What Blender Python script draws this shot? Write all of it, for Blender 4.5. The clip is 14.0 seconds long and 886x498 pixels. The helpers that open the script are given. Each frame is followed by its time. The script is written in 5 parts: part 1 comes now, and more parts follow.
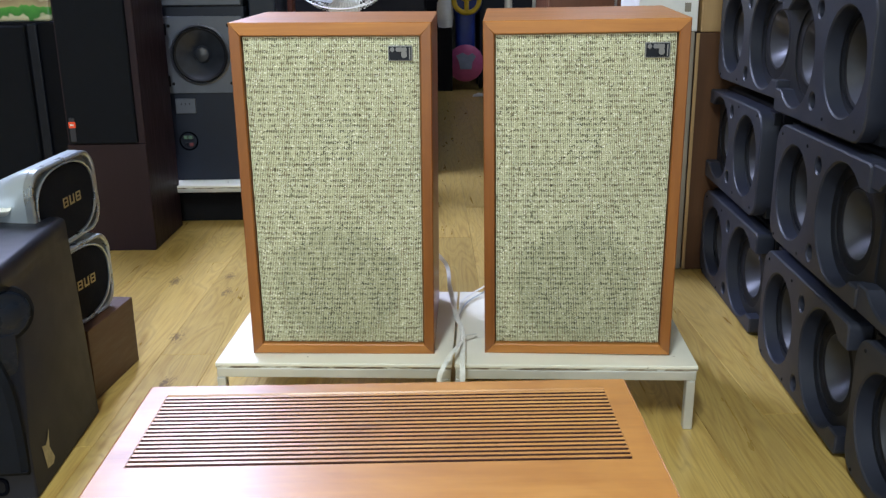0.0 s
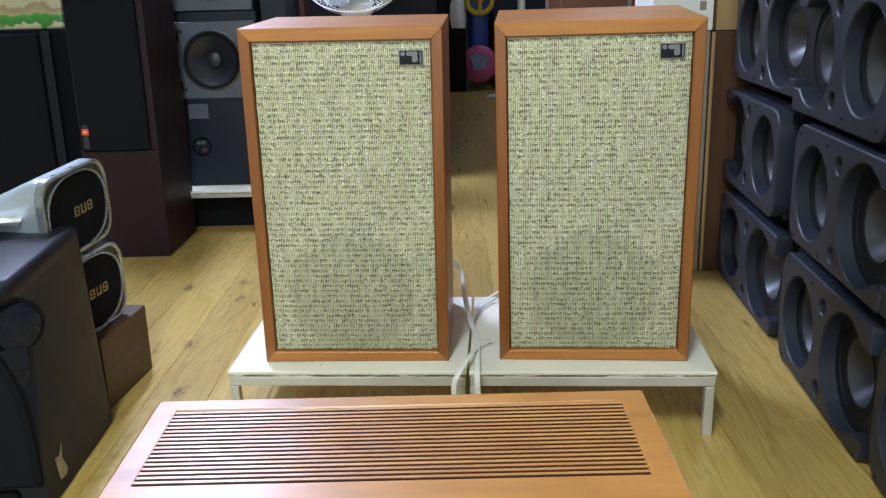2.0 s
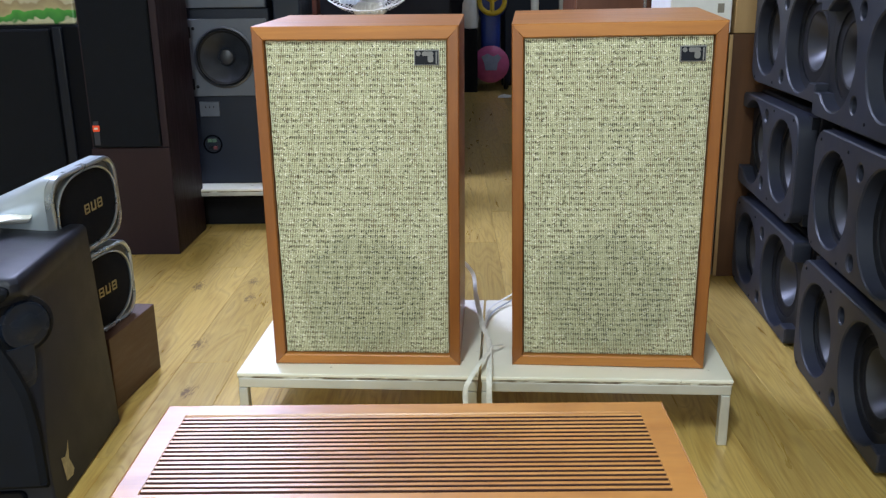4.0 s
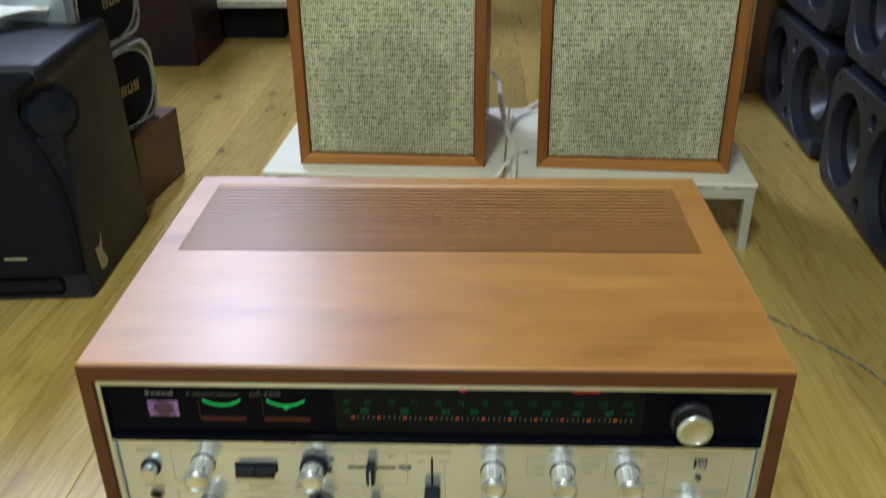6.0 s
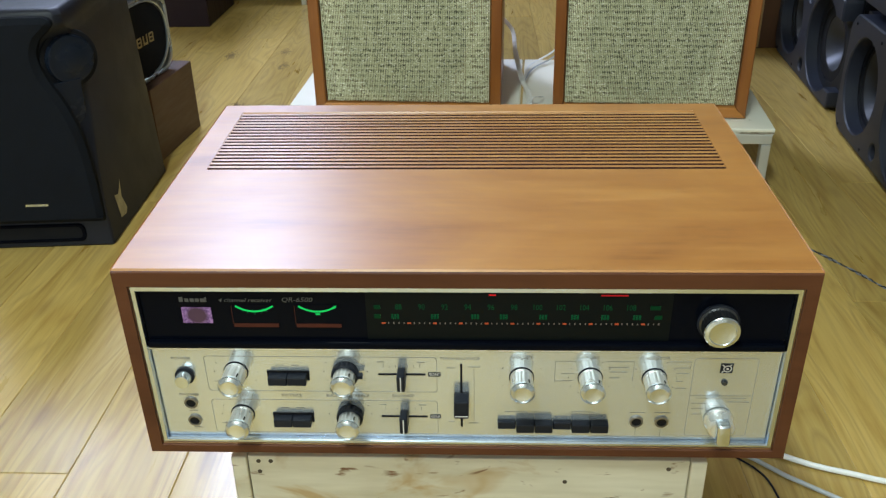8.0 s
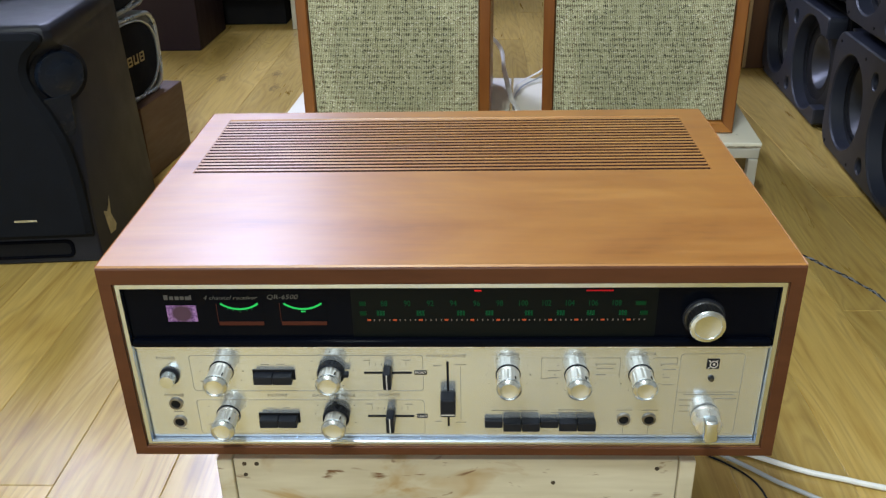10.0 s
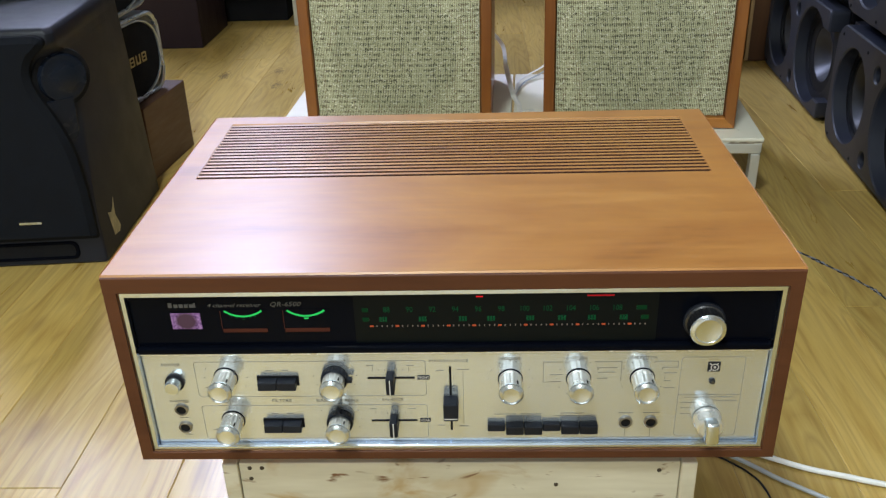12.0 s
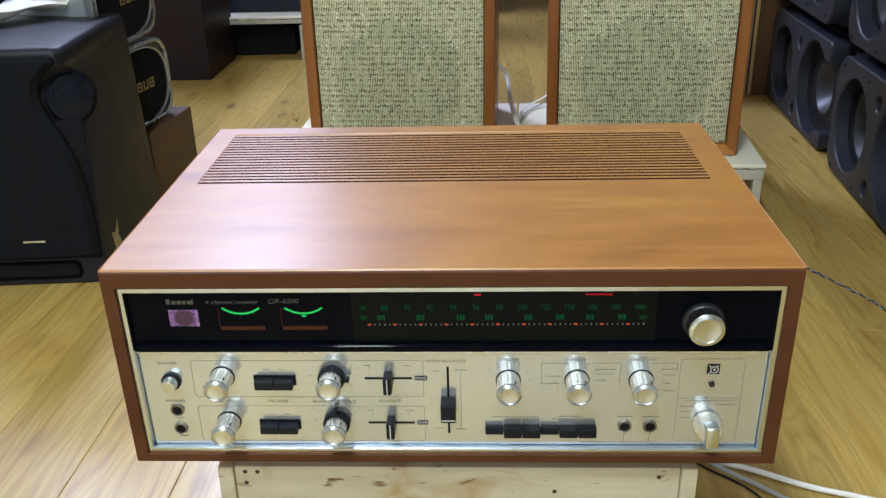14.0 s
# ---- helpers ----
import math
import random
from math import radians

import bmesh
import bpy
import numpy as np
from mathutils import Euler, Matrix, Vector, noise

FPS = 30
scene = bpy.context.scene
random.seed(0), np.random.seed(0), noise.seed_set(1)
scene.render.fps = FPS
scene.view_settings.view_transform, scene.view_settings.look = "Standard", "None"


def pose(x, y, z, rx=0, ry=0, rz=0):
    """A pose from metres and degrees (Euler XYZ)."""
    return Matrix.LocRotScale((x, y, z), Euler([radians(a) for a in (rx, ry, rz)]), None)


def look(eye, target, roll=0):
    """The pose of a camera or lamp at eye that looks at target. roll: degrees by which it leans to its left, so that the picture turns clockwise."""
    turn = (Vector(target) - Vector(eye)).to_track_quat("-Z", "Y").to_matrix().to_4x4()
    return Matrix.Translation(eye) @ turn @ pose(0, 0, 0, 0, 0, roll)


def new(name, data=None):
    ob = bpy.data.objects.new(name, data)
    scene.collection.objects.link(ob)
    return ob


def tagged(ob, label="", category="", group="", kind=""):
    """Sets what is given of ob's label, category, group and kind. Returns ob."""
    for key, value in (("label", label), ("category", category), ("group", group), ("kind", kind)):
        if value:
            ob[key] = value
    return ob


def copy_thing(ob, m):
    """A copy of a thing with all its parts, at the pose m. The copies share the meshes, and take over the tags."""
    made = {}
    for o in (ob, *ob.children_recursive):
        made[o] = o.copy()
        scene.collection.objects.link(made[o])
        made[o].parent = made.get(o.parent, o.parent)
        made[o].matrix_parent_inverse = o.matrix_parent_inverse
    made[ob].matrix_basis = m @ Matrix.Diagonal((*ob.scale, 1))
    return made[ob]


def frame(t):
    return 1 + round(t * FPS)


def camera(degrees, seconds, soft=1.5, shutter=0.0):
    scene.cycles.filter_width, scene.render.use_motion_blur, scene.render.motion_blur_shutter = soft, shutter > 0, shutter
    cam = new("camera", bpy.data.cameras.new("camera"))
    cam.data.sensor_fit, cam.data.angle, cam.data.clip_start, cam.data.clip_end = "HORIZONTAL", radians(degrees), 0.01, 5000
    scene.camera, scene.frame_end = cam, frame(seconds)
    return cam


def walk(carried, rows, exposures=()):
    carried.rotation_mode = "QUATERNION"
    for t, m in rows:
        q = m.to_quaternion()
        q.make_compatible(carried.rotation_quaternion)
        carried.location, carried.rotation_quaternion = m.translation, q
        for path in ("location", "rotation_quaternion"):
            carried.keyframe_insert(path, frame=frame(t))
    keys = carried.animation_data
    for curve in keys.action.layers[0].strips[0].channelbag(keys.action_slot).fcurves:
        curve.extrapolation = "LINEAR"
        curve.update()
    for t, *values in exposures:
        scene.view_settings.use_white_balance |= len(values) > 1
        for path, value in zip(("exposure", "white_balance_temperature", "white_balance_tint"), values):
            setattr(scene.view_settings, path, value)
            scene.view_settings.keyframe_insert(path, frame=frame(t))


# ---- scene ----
cam = camera(53.3, 14.0, soft=1.3, shutter=0.5)
PATH = [
    (0, (0.0528, -0.5800, 0.8315), (0.0771, 1.3412, 0.2759), -0.68),
    (0.5, (0.0551, -0.5789, 0.8326), (0.0785, 1.3467, 0.2927), -0.89),
    (1, (0.0553, -0.5770, 0.8306), (0.0608, 1.3461, 0.2816), -1.22),
    (1.5, (0.0599, -0.5663, 0.8321), (0.0588, 1.3548, 0.2758), -1.46),
    (2, (0.0581, -0.5566, 0.8355), (0.0465, 1.3652, 0.2815), -1.53),
    (2.5, (0.0544, -0.5469, 0.8370), (0.0266, 1.3738, 0.2800), -1.25),
    (4.8, (0.0478, -0.5275, 0.8345), (0.0189, 1.3943, 0.2813), -0.58),
    (5, (0.0478, -0.5261, 0.8358), (0.0165, 1.3903, 0.2646), -0.44),
    (5.5, (0.0430, -0.5420, 0.8155), (-0.0090, 1.3330, 0.1205), -0.27),
    (6, (0.0299, -0.5565, 0.7684), (-0.0350, 1.2313, -0.1257), -0.55),
    (6.5, (0.0194, -0.5655, 0.7461), (-0.0492, 1.1784, -0.2307), -1.19),
    (7, (0.0145, -0.5701, 0.7440), (-0.0621, 1.1684, -0.2418), -1.33),
    (9.3, (0.0137, -0.6062, 0.6969), (-0.0726, 1.1891, -0.1804), -1.02),
    (9.5, (0.0142, -0.6050, 0.6974), (-0.0690, 1.1892, -0.1823), -1.13),
    (10, (0.0201, -0.6002, 0.7008), (-0.0474, 1.1921, -0.1842), -1.24),
    (10.5, (0.0190, -0.5995, 0.7015), (-0.0449, 1.1928, -0.1837), -1.26),
    (11, (0.0188, -0.6005, 0.7061), (-0.0490, 1.1957, -0.1709), -1.38),
    (11.5, (0.0196, -0.6005, 0.7103), (-0.0557, 1.1904, -0.1769), -1.51),
    (12, (0.0226, -0.5991, 0.7129), (-0.0547, 1.1846, -0.1883), -1.88),
    (12.5, (0.0252, -0.5956, 0.7155), (-0.0482, 1.1836, -0.1950), -2.20),
    (13, (0.0272, -0.5978, 0.7097), (-0.0371, 1.1904, -0.1837), -1.67),
    (13.5, (0.0244, -0.6195, 0.6775), (-0.0490, 1.1957, -0.1590), -1.15),
    (14, (0.0276, -0.6145, 0.6821), (-0.0604, 1.2096, -0.1333), -1.51),
]
# seconds, stops, white balance in kelvin and tint
EXPOSURES = [(0, 0.37, 6500, 10), (0.5, 0.28, 6500, 9), (1, 0.25, 6500, 8), (2.5, 0.33, 6500, 9), (5, 0.34, 6500, 10), (5.5, 0.28, 6500, 5), (6, -0.24, 6900, 1), (6.5, 0.02, 6600, -4), (7, 0.04, 6600, -4),
             (9.3, 0.0, 6700, 9), (14, 0.02, 6700, 9)]
walk(cam, [(t, look(eye, target, roll)) for t, eye, target, roll in PATH], EXPOSURES)

# ---- world and lamps: a closed shop room under ceiling tubes ----
world = bpy.data.worlds.new("world")
world.use_nodes = True
world.node_tree.nodes["Background"].inputs[0].default_value = (0.5, 0.55, 0.6, 1)
world.node_tree.nodes["Background"].inputs[1].default_value = 0.05
scene.world = world

ROOM_X0, ROOM_X1, ROOM_Y0, ROOM_Y1, CEIL = -3.0, 2.2, -3.0, 8.6, 2.8
# x, y, length along y, watts, colour
TUBES = [
    (-1.15, 3.10, 1.2, 112, (0.58, 0.66, 1.0)),
    (-2.30, 3.35, 1.2, 30, (0.58, 0.68, 1.0)),
    (-1.40, 5.4, 1.2, 30, (0.56, 0.62, 1.0)),
    # unseen tube, added to brighten the toy and the far end
    (1.35, 6.6, 1.2, 7, (0.60, 0.74, 1.0)),
    # unseen tube, added as fill for the faces turned to the front
    (-0.45, -1.05, 1.2, 62, (0.83, 0.95, 1.0)),
]
for tx, ty, tl, watts, colour in TUBES:
    lamp = bpy.data.lights.new("tube_light", "AREA")
    lamp.shape, lamp.size, lamp.size_y, lamp.energy, lamp.color = "RECTANGLE", 0.22, tl, watts, colour
    new("tube_light", lamp).matrix_world = pose(tx, ty, CEIL - 0.075)
# daylight through an added, unseen window that lights the fronts
WIN_X0, WIN_X1, WIN_Z0, WIN_Z1 = -1.7, 0.8, 0.4, 2.3
lamp = bpy.data.lights.new("front_fill_light", "AREA")
lamp.shape, lamp.size, lamp.size_y, lamp.energy, lamp.color = "RECTANGLE", WIN_X1 - WIN_X0 - 0.1, WIN_Z1 - WIN_Z0 - 0.1, 46, (0.84, 0.94, 1.0)
new("front_fill_light", lamp).matrix_world = pose((WIN_X0 + WIN_X1) / 2, ROOM_Y0 - 0.09, (WIN_Z0 + WIN_Z1) / 2, 90)


# ---- mesh helpers ----
def thing(name, m, label, category, group="", kind=""):
    ob = new(name)
    ob.matrix_basis = m
    ob.empty_display_size = 0.05
    return tagged(ob, label, category, group, kind)


def part(name, bm, material, parent=None, label="", smooth=False, m=None):
    me = bpy.data.meshes.new(name)
    bmesh.ops.recalc_face_normals(bm, faces=bm.faces)
    for f in bm.faces:
        f.smooth = smooth
    bm.to_mesh(me)
    bm.free()
    if smooth:
        me.set_sharp_from_angle(angle=radians(35))
    me.materials.append(material)
    ob = new(name, me)
    if parent is not None:
        ob.parent = parent
    if m is not None:
        ob.matrix_basis = m
    return tagged(ob, label)


def add_box(bm, lo, hi, bevel=0.0, seg=2, m=None):
    vs = [bm.verts.new((x, y, z)) for x in (lo[0], hi[0]) for y in (lo[1], hi[1]) for z in (lo[2], hi[2])]
    fs = [bm.faces.new([vs[i] for i in q]) for q in ((0, 1, 3, 2), (4, 6, 7, 5), (0, 4, 5, 1), (2, 3, 7, 6), (0, 2, 6, 4), (1, 5, 7, 3))]
    bmesh.ops.recalc_face_normals(bm, faces=fs)
    if m is not None:
        bmesh.ops.transform(bm, matrix=m, verts=vs)
    if bevel:
        es = list({e for f in fs for e in f.edges})
        bmesh.ops.bevel(bm, geom=es, offset=bevel, segments=seg, affect="EDGES", profile=0.5)
    return bm


def box(lo, hi, bevel=0.0, seg=2, m=None):
    return add_box(bmesh.new(), lo, hi, bevel, seg, m)


def add_lathe(bm, profile, n=32, m=None, flute=0, depth=0.0, fluted=()):
    """Turns (radius, height) pairs round z. Rings named in fluted get flute grooves."""
    rings = []
    for k, (r, h) in enumerate(profile):
        ring = []
        if r < 1e-7:
            rings.append([bm.verts.new((0, 0, h))])
            continue
        for i in range(n):
            a = 2 * math.pi * i / n
            rr = r * (1 - depth * (0.5 - 0.5 * math.cos(flute * a)) ** 2) if k in fluted else r
            ring.append(bm.verts.new((rr * math.cos(a), rr * math.sin(a), h)))
        rings.append(ring)
    for a, b in zip(rings, rings[1:]):
        for i in range(n):
            j = (i + 1) % n
            if len(a) == 1 and len(b) == 1:
                continue
            if len(a) == 1:
                bm.faces.new((a[0], b[i], b[j]))
            elif len(b) == 1:
                bm.faces.new((a[i], a[j], b[0]))
            else:
                bm.faces.new((a[i], a[j], b[j], b[i]))
    if m is not None:
        bmesh.ops.transform(bm, matrix=m, verts=[v for ring in rings for v in ring])
    return bm


def lathe(profile, n=32, m=None, flute=0, depth=0.0, fluted=()):
    return add_lathe(bmesh.new(), profile, n, m, flute, depth, fluted)


def circle2(cx, cy, r, n=32, a0=0.0, a1=360.0):
    full = abs(a1 - a0) >= 360
    steps = n if full else n + 1
    return [(cx + r * math.cos(radians(a0 + (a1 - a0) * i / n)), cy + r * math.sin(radians(a0 + (a1 - a0) * i / n))) for i in range(steps)]


def rounded2(x0, y0, x1, y1, r, n=6):
    out = []
    for cx, cy, a in ((x1 - r, y1 - r, 0), (x0 + r, y1 - r, 90), (x0 + r, y0 + r, 180), (x1 - r, y0 + r, 270)):
        out += circle2(cx, cy, r, n, a, a + 90)
    return out


def plate(outline, holes, z0, z1, bevel=0.0, m=None):
    """A flat plate in x, y with holes, from z0 up to its face at z1; the face's rims are chamfered."""
    bm = bmesh.new()
    loops = [outline, *holes]

    def ring(pts, z):
        return [bm.verts.new((x, y, z)) for x, y in pts]

    def shrink(pts, d):
        # moves a loop inwards (outline) or outwards (hole) by d
        area = sum(a[0] * b[1] - b[0] * a[1] for a, b in zip(pts, pts[1:] + pts[:1]))
        s = 1 if area > 0 else -1
        out = []
        for i, p in enumerate(pts):
            a, b = Vector(pts[i - 1]), Vector(pts[(i + 1) % len(pts)])
            t = (b - a).normalized()
            out.append((p[0] - t.y * d * s, p[1] + t.x * d * s))
        return out

    top_edges, bottom_edges = [], []
    for k, pts in enumerate(loops):
        d = bevel if k == 0 else -bevel
        low, mid = ring(pts, z0), ring(pts, z1 - bevel)
        levels = [low, mid]
        if bevel:
            levels.append(ring(shrink(pts, d), z1))
        for a, b in zip(levels, levels[1:]):
            for i in range(len(a)):
                j = (i + 1) % len(a)
                bm.faces.new((a[i], a[j], b[j], b[i]))
        for store, r in ((top_edges, levels[-1]), (bottom_edges, low)):
            for i in range(len(r)):
                store.append(bm.edges.get((r[i], r[(i + 1) % len(r)])))
    bmesh.ops.triangle_fill(bm, use_beauty=True, use_dissolve=False, edges=top_edges)
    bmesh.ops.triangle_fill(bm, use_beauty=True, use_dissolve=False, edges=bottom_edges)
    if m is not None:
        bmesh.ops.transform(bm, matrix=m, verts=bm.verts)
    return bm


def smooth_path(pts, n=8):
    """Catmull-Rom through the points."""
    p = [Vector(q) for q in pts]
    p = [2 * p[0] - p[1], *p, 2 * p[-1] - p[-2]]
    out = []
    for a, b, c, d in zip(p, p[1:], p[2:], p[3:]):
        for i in range(n):
            t = i / n
            out.append(0.5 * (2 * b + (c - a) * t + (2 * a - 5 * b + 4 * c - d) * t * t + (3 * b - a - 3 * c + d) * t ** 3))
    return [*out, p[-2]]


def add_tube(bm, pts, r, sides=10, flat=None):
    """A tube along pts; flat=(width, thickness) makes a strap instead."""
    rings = []
    for i, p in enumerate(pts):
        t = (pts[min(i + 1, len(pts) - 1)] - pts[max(i - 1, 0)]).normalized()
        side = t.cross(Vector((0, 0, 1)))
        side = side.normalized() if side.length > 0.05 else Vector((1, 0, 0))
        if flat:
            side = Vector((1, -0.15, 0.1))
            side = (side - t * side.dot(t)).normalized()
        up = side.cross(t).normalized()
        a, b = (flat[0] / 2, flat[1] / 2) if flat else (r, r)
        rings.append([bm.verts.new(p + side * a * math.cos(2 * math.pi * k / sides) + up * b * math.sin(2 * math.pi * k / sides)) for k in range(sides)])
    for a, b in zip(rings, rings[1:]):
        for k in range(sides):
            bm.faces.new((a[k], a[(k + 1) % sides], b[(k + 1) % sides], b[k]))
    bm.faces.new(rings[0])
    bm.faces.new(rings[-1][::-1])
    return bm


def tube(pts, r, sides=10, flat=None, n=8):
    return add_tube(bmesh.new(), smooth_path(pts, n), r, sides, flat)


def lettering(name, text, size, material, parent, m, width=None, shear=0.0, label="", align="CENTER"):
    """Words in the built-in font as a thin mesh that stands 0.2 mm proud."""
    cu = bpy.data.curves.new(name, "FONT")
    cu.body, cu.size, cu.align_x, cu.align_y, cu.shear, cu.resolution_u = text, size, align, "CENTER", shear, 2
    tmp = new(name, cu)
    me = bpy.data.meshes.new_from_object(tmp.evaluated_get(bpy.context.evaluated_depsgraph_get()))
    bpy.data.objects.remove(tmp)
    if width:
        xs = [v.co.x for v in me.vertices]
        k = width / max(1e-6, max(xs) - min(xs))
        for v in me.vertices:
            v.co.x *= k
    me.materials.clear()
    me.materials.append(material)
    ob = new(name, me)
    ob.parent, ob.matrix_basis = parent, m
    return tagged(ob, label)


# ---- materials ----
class Mat:
    """A node material under construction."""

    def __init__(self, name, rough=0.5, metal=0.0, coat=0.0, coat_rough=0.1, spec=0.5):
        self.m = bpy.data.materials.new(name)
        self.m.use_nodes = True
        self.t = self.m.node_tree
        self.b = self.t.nodes["Principled BSDF"]
        self.set("Roughness", rough), self.set("Metallic", metal), self.set("Coat Weight", coat), self.set("Coat Roughness", coat_rough)
        self.set("Specular IOR Level", spec)

    def set(self, key, v):
        self.b.inputs[key].default_value = v

    def node(self, kind, **sets):
        n = self.t.nodes.new(kind)
        for k, v in sets.items():
            if k in n.inputs:
                n.inputs[k].default_value = v
            elif k == "operation":
                n.operation = v
            elif k == "wave_type":
                n.wave_type = v
            elif k == "rings_direction":
                n.rings_direction = v
            elif k == "feature":
                n.feature = v
            elif k == "data_type":
                n.data_type = v
            elif k == "blend_type":
                n.blend_type = v
            elif k == "gradient_type":
                n.gradient_type = v
            elif k == "clamp":
                n.clamp = v
            else:
                raise KeyError(k)
        return n

    def link(self, a, b):
        self.t.links.new(a, b)

    def coords(self, scale=(1, 1, 1), turn=(0, 0, 0), jitter=0.0, which="Object"):
        tc, mp = self.node("ShaderNodeTexCoord"), self.node("ShaderNodeMapping")
        mp.inputs["Scale"].default_value, mp.inputs["Rotation"].default_value = scale, [radians(a) for a in turn]
        self.link(tc.outputs[which], mp.inputs["Vector"])
        if jitter:
            oi, mul = self.node("ShaderNodeObjectInfo"), self.node("ShaderNodeVectorMath", operation="SCALE")
            comb = self.node("ShaderNodeCombineXYZ")
            for k in "XYZ":
                self.link(oi.outputs["Random"], comb.inputs[k])
            self.link(comb.outputs[0], mul.inputs[0])
            mul.inputs["Scale"].default_value = jitter
            self.link(mul.outputs[0], mp.inputs["Location"])
        return mp.outputs[0]

    def noise(self, vec, scale, detail=4.0, rough=0.55, distort=0.0):
        n = self.node("ShaderNodeTexNoise")
        n.inputs["Scale"].default_value, n.inputs["Detail"].default_value = scale, detail
        n.inputs["Roughness"].default_value, n.inputs["Distortion"].default_value = rough, distort
        self.link(vec, n.inputs["Vector"])
        return n.outputs["Fac"]

    def ramp(self, fac, stops):
        r = self.node("ShaderNodeValToRGB").color_ramp
        n = self.t.nodes[-1]
        while len(r.elements) < len(stops):
            r.elements.new(0.5)
        for e, (p, c) in zip(r.elements, stops):
            e.position, e.color = p, (*c, 1) if len(c) == 3 else c
        self.link(fac, n.inputs["Fac"])
        return n.outputs["Color"]

    def grey(self, fac, p0, p1, v0=0.0, v1=1.0):
        n = self.node("ShaderNodeMapRange", clamp=True)
        for k, v in zip(("From Min", "From Max", "To Min", "To Max"), (p0, p1, v0, v1)):
            n.inputs[k].default_value = v
        self.link(fac, n.inputs["Value"])
        return n.outputs[0]

    def mix(self, fac, a, b, blend="MIX"):
        n = self.node("ShaderNodeMix", data_type="RGBA", blend_type=blend)
        for sock, v in ((n.inputs["Factor"], fac), (n.inputs[6], a), (n.inputs[7], b)):
            if isinstance(v, (int, float)):
                sock.default_value = v
            elif isinstance(v, (tuple, list)):
                sock.default_value = (*v, 1)
            else:
                self.link(v, sock)
        return n.outputs[2]

    def math(self, op, a, b=0.0):
        n = self.node("ShaderNodeMath", operation=op)
        for sock, v in zip(n.inputs, (a, b)):
            if isinstance(v, (int, float)):
                sock.default_value = v
            else:
                self.link(v, sock)
        return n.outputs[0]

    def colour(self, c):
        if isinstance(c, (tuple, list)):
            self.b.inputs["Base Color"].default_value = (*c, 1)
        else:
            self.link(c, self.b.inputs["Base Color"])
        return self

    def rough(self, sock):
        self.link(sock, self.b.inputs["Roughness"])
        return self

    def bump(self, sock, strength=0.2, distance=0.001):
        n = self.node("ShaderNodeBump")
        n.inputs["Strength"].default_value, n.inputs["Distance"].default_value = strength, distance
        self.link(sock, n.inputs["Height"])
        self.link(n.outputs[0], self.b.inputs["Normal"])
        return self


def plain(name, c, rough=0.5, metal=0.0, vary=0.12, scale=18.0, grain=0.06, **kw):
    """A painted or moulded surface with faint blotches and fine grain."""
    m = Mat(name, rough, metal, **kw)
    v = m.coords(jitter=7.0)
    big, fine = m.noise(v, scale, 3), m.noise(v, scale * 25, 2)
    dark = tuple(x * (1 - vary) for x in c)
    light = tuple(min(1, x * (1 + vary)) for x in c)
    m.colour(m.ramp(big, [(0.3, dark), (0.7, light)]))
    m.rough(m.grey(big, 0.3, 0.75, max(0.02, rough * 0.85), min(1, rough * 1.15)))
    if grain:
        m.bump(fine, grain, 0.0006)
    return m.m


def wood(name, stops, grain=(2.0, 26.0, 26.0), rough=0.4, coat=0.25, coat_rough=0.25, jitter=9.0, bump=0.12, scale=1.0, spec=0.4, clouds=0.22):
    """Varnished wood: long soft figure, fine pores; grain is the stretch of x, y, z."""
    m = Mat(name, rough, coat=coat, coat_rough=coat_rough, spec=spec)
    v = m.coords(scale=grain, jitter=jitter)
    figure = m.noise(v, 1.1 * scale, 5, 0.6, 0.6)
    pores = m.noise(v, 9.0 * scale, 3, 0.6)
    cloud = m.noise(m.coords(scale=(4, 7, 7), jitter=jitter), 1.2, 4, 0.6, 0.5)
    both = m.math("ADD", m.math("MULTIPLY", figure, 0.84 - clouds), m.math("ADD", m.math("MULTIPLY", pores, 0.16), m.math("MULTIPLY", cloud, clouds)))
    m.colour(m.ramp(both, stops))
    m.rough(m.grey(pores, 0.3, 0.7, rough * 0.85, rough * 1.15))
    m.bump(pores, bump, 0.0006)
    return m.m


def glow(name, c, strength):
    m = Mat(name, 0.4, spec=0.06)
    m.colour(tuple(x * 0.3 for x in c))
    m.b.inputs["Emission Color"].default_value = (*c, 1)
    m.set("Emission Strength", strength)
    return m.m


CASE = wood("case_wood", [(0.32, (0.20, 0.068, 0.014)), (0.43, (0.385, 0.156, 0.032)), (0.54, (0.48, 0.214, 0.047)), (0.68, (0.58, 0.292, 0.074))], (1.6, 13, 13), 0.46, 0.80, 0.33, spec=0.42, clouds=0.46)
# same wood twice: light on the top boards is put into the across colour
SPK_WOOD_X_LIT = wood("speaker_wood_across_lit", [(0.25, (0.28, 0.095, 0.017)), (0.5, (0.45, 0.172, 0.031)), (0.75, (0.58, 0.255, 0.052))], (1.8, 24, 24), 0.42, 0.4, 0.40)
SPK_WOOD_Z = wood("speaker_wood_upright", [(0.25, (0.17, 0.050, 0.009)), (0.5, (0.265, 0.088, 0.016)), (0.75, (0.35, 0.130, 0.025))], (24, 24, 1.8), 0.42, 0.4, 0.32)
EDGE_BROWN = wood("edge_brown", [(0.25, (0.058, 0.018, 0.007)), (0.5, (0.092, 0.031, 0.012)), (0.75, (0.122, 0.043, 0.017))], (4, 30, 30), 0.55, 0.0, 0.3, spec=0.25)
RED_WOOD = wood("dark_red_veneer", [(0.2, (0.0140, 0.0060, 0.0100)), (0.5, (0.0170, 0.0075, 0.0122)), (0.8, (0.0205, 0.0092, 0.0145))], (12, 12, 1.0), 0.5, 0.0, spec=0.25)
